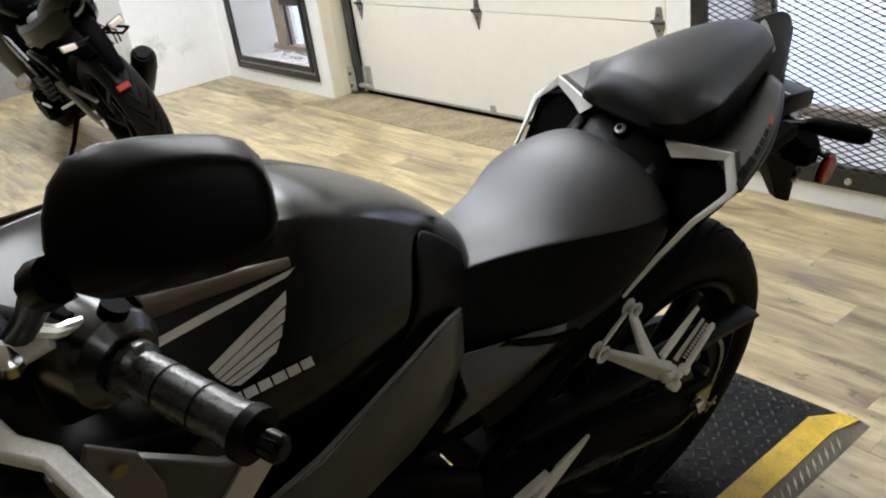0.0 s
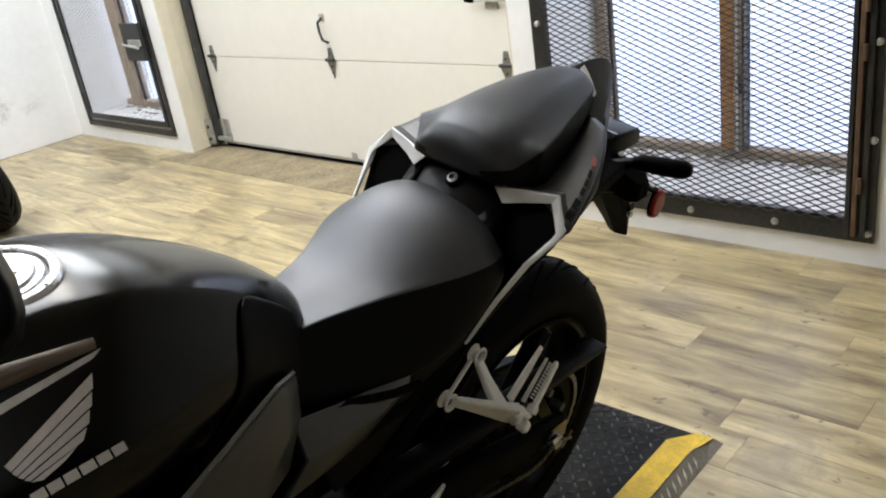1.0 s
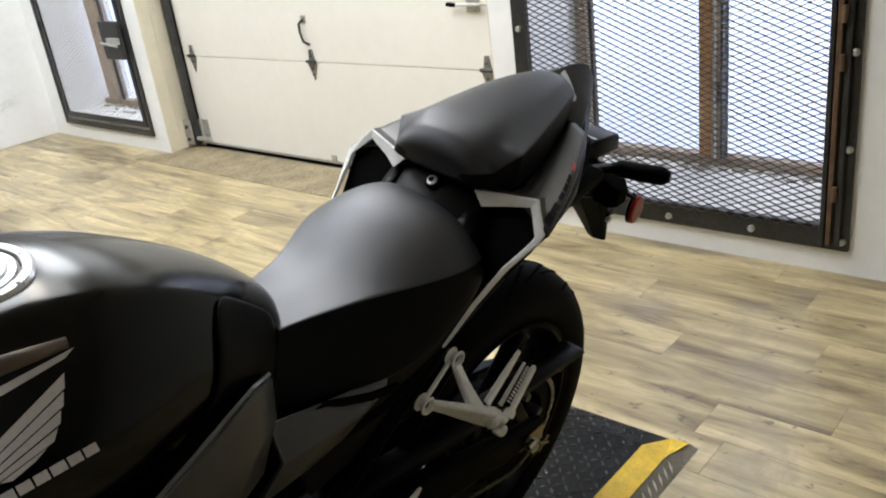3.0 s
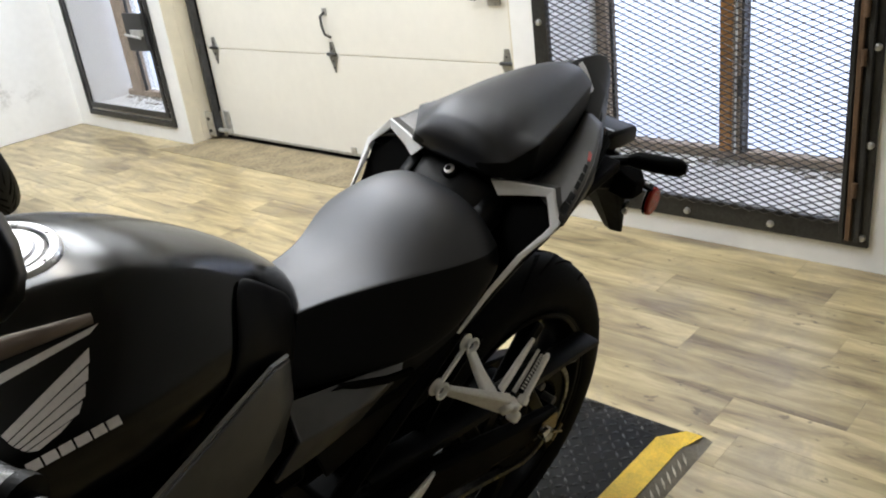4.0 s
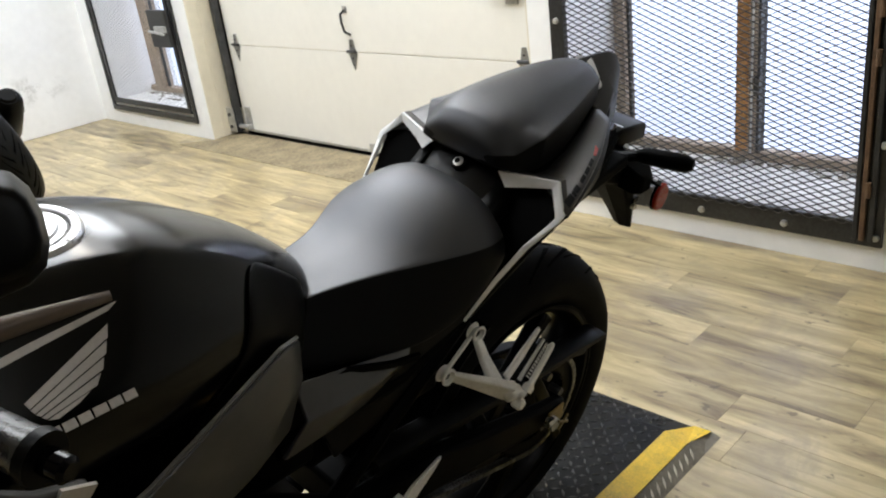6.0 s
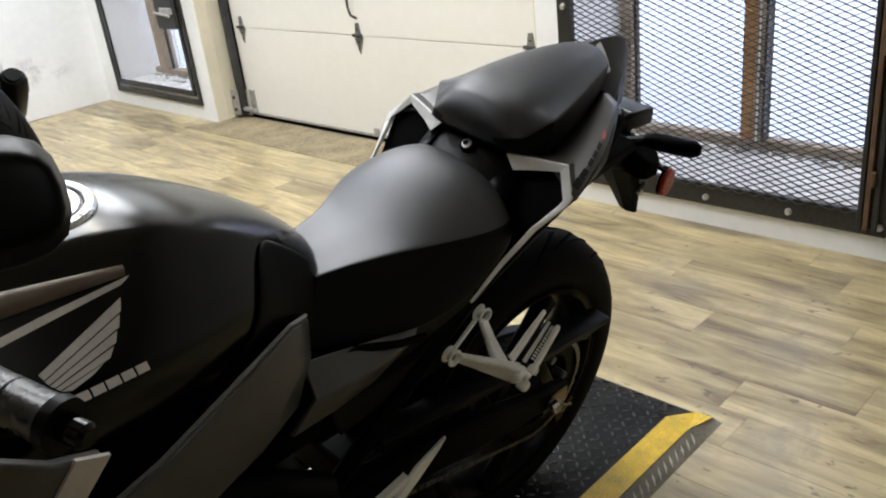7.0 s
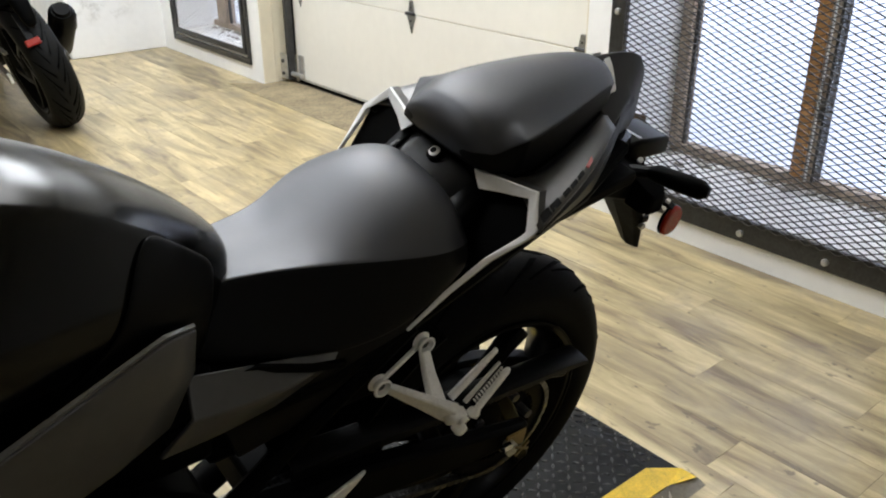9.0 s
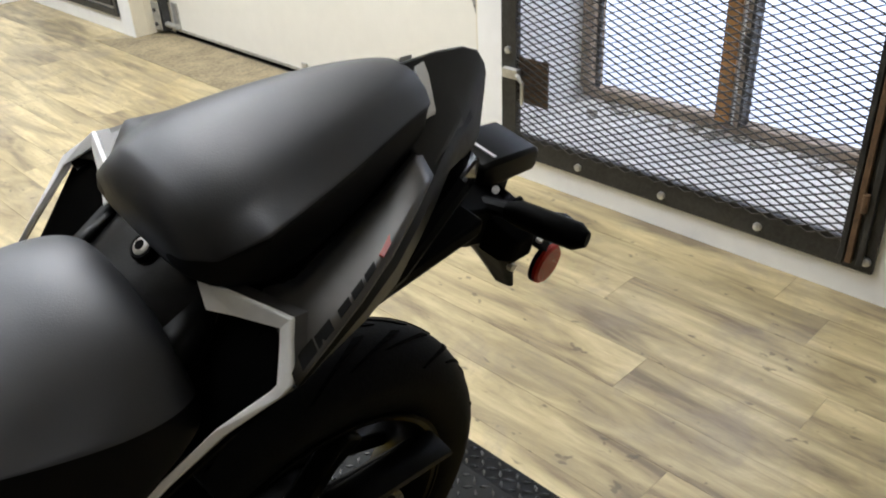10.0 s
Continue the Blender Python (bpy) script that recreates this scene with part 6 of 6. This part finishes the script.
rf2 = part("reflector", boxes((-0.006, 0.006, -0.032, 0.032, -0.016, 0.016)), M["dull_red"], b2, "red rear reflector", smooth=False, bevel=0.005)
rf2.matrix_basis = pose(0.28, -0.03, 0.48, 0, -25, 0)
part("reflector_stay", beam([(0.20, -0.03, 0.60), (0.272, -0.03, 0.485)], 0.03, 0.008, (0, 1, 0)), M["black"], b2)
sil = part("silencer", tube([(-0.27, 0.165, 0.25), (-0.25, 0.170, 0.27), (-0.21, 0.176, 0.30), (-0.08, 0.190, 0.40), (0.005, 0.199, 0.485), (0.02, 0.20, 0.50)], [0.030, 0.052, 0.062, 0.062, 0.060, 0.046], 20), M["black"], b2, "black stubby silencer")
part("end_cap", tube([(0.02, 0.20, 0.50), (0.03, 0.201, 0.51)], [0.042, 0.036], 18), M["black"], sil)
part("heat_shield", tube([(-0.16, 0.235, 0.345), (-0.09, 0.248, 0.40), (-0.03, 0.256, 0.455)], [0.012, 0.018, 0.012], 10, flat=1.6), M["gloss"], sil)
part("exhaust_pipe", tube([(-0.80, 0.05, 0.24), (-0.55, 0.12, 0.22), (-0.36, 0.16, 0.22), (-0.26, 0.168, 0.26)], 0.026, 12), M["dark_steel"], b2)
st2 = part("side_stand", tube([(-0.52, -0.12, 0.26), (-0.56, -0.20, 0.14), (-0.58, -0.265, 0.068)], [0.016, 0.013, 0.012], 10), M["matte"], b2, "black side stand")
part("stand_foot", beam([(-0.61, -0.27, 0.065), (-0.54, -0.265, 0.065)], 0.045, 0.006, (0, 1, 0)), M["matte"], st2)
part("foot_peg", tube([(-0.24, -0.14, 0.40), (-0.22, -0.22, 0.405)], 0.008, 10), M["alu"], b2)
part("heel_plate", slab([(-0.40, -0.145, 0.50), (-0.30, -0.145, 0.47), (-0.34, -0.145, 0.38), (-0.42, -0.145, 0.40)], (0, 0.008, 0)), M["matte"], b2, smooth=False, bevel=0.003)
part("chain", beam([(-0.50, -0.105, 0.45), (0.0, -0.105, 0.41)], 0.016, 0.014, (0, 1, 0)), M["galv"], b2)
part("front_wheel", lathe([(0.30, 0.0), (0.285, 0.045), (0.25, 0.058), (0.215, 0.05), (0.20, 0.03), (0.20, -0.03), (0.215, -0.05), (0.25, -0.058), (0.285, -0.045)], 64, -1.38, 0.30), M["tyre"], b2)

# dim clutter beyond the opening
bench = thing("low_bench", "low white-topped bench with grey front by the far wall", "bench", m=pose(2.0, 7.3, 0))
part("top", boxes((-0.95, 0.94, -0.32, 0.32, 0.325, 0.365)), M["wall"], bench, smooth=False, bevel=0.004)
part("front", boxes((-0.93, 0.92, -0.29, 0.30, 0.0, 0.325)), M["bench_grey"], bench, "grey bench front", smooth=False)
box_ = thing("tool_case", "small black plastic tool case lying on the bench", "tool case", m=pose(2.22, 7.2, 0.365))
part("body", boxes((-0.13, 0.13, -0.09, 0.09, 0.0, 0.12)), M["black"], box_, smooth=False, bevel=0.012)
part("lid", boxes((-0.132, 0.132, -0.092, 0.092, 0.121, 0.15)), M["black"], box_, smooth=False, bevel=0.010)
part("handle", tube([(-0.05, -0.095, 0.10), (-0.045, -0.12, 0.10), (0.045, -0.12, 0.10), (0.05, -0.095, 0.10)], 0.008, 8), M["dark_steel"], box_)

# ---- floor planks ----
PW, PL = 0.133, 1.22
KNOWN = {0: 0.82, 4: 0.915, 5: 0.44, 6: 0.696}
rng = random.Random(11)
cache = {}


def plank_mesh(w, length):
    key = (round(w, 4), round(length, 3))
    if key not in cache:
        bm = bmesh.new()
        g = 0.0002
        c = 0.0003
        hw, hl = w / 2 - g, length / 2 - g
        lo = [bm.verts.new((sx * hw, sy * hl, -0.0012)) for sx, sy in ((-1, -1), (1, -1), (1, 1), (-1, 1))]
        hi = [bm.verts.new((sx * (hw - c), sy * (hl - c), 0.0)) for sx, sy in ((-1, -1), (1, -1), (1, 1), (-1, 1))]
        bt = [bm.verts.new((sx * hw, sy * hl, -0.0039)) for sx, sy in ((-1, -1), (1, -1), (1, 1), (-1, 1))]
        bm.faces.new(hi)
        for i in range(4):
            j = (i + 1) % 4
            bm.faces.new((lo[i], lo[j], hi[j], hi[i]))
            bm.faces.new((bt[i], bt[j], lo[j], lo[i]))
        me = finish("plank", bm, M["plank"], smooth=False)
        cache[key] = me
    return cache[key]


for k in range(30):
    x = WX - PW * (k + 0.5)
    start = KNOWN.get(k, rng.uniform(0, PL))
    y = start - PL * 3
    while y < 8.4:
        a, b = max(y, -2.2), min(y + PL, 8.39)
        if k == 0:
            spans = [(a, min(b, 1.905)), (max(a, 4.285), min(b, 5.64))]
        elif k < 5:
            spans = [(a, min(b, 5.64))]
        else:
            spans = [(a, b)]
        for p, q in spans:
            if q - p > 0.03:
                o = new("plank", plank_mesh(PW, q - p))
                o.parent = floor
                o.location = (x, (p + q) / 2, 0)
        y += PL


# the rest of the floor, away from the motorcycles
bm = bmesh.new()
g = 0.0006
for k in range(73):
    x = WX - PW * (k + 0.5)
    y = -6.0 - rng.uniform(0, PL)
    top = -2.2 if k < 30 else 8.39
    while y < top:
        p, q = max(y, -5.99), min(y + PL, top)
        if q - p > 0.03:
            box(bm, x - PW / 2 + g, x + PW / 2 - g, p + g, q - g, -0.0039, 0.0)
        y += PL
field = part("plank_field", bm, M["plank_field"], floor, smooth=False)
field["kind"] = "stuff"
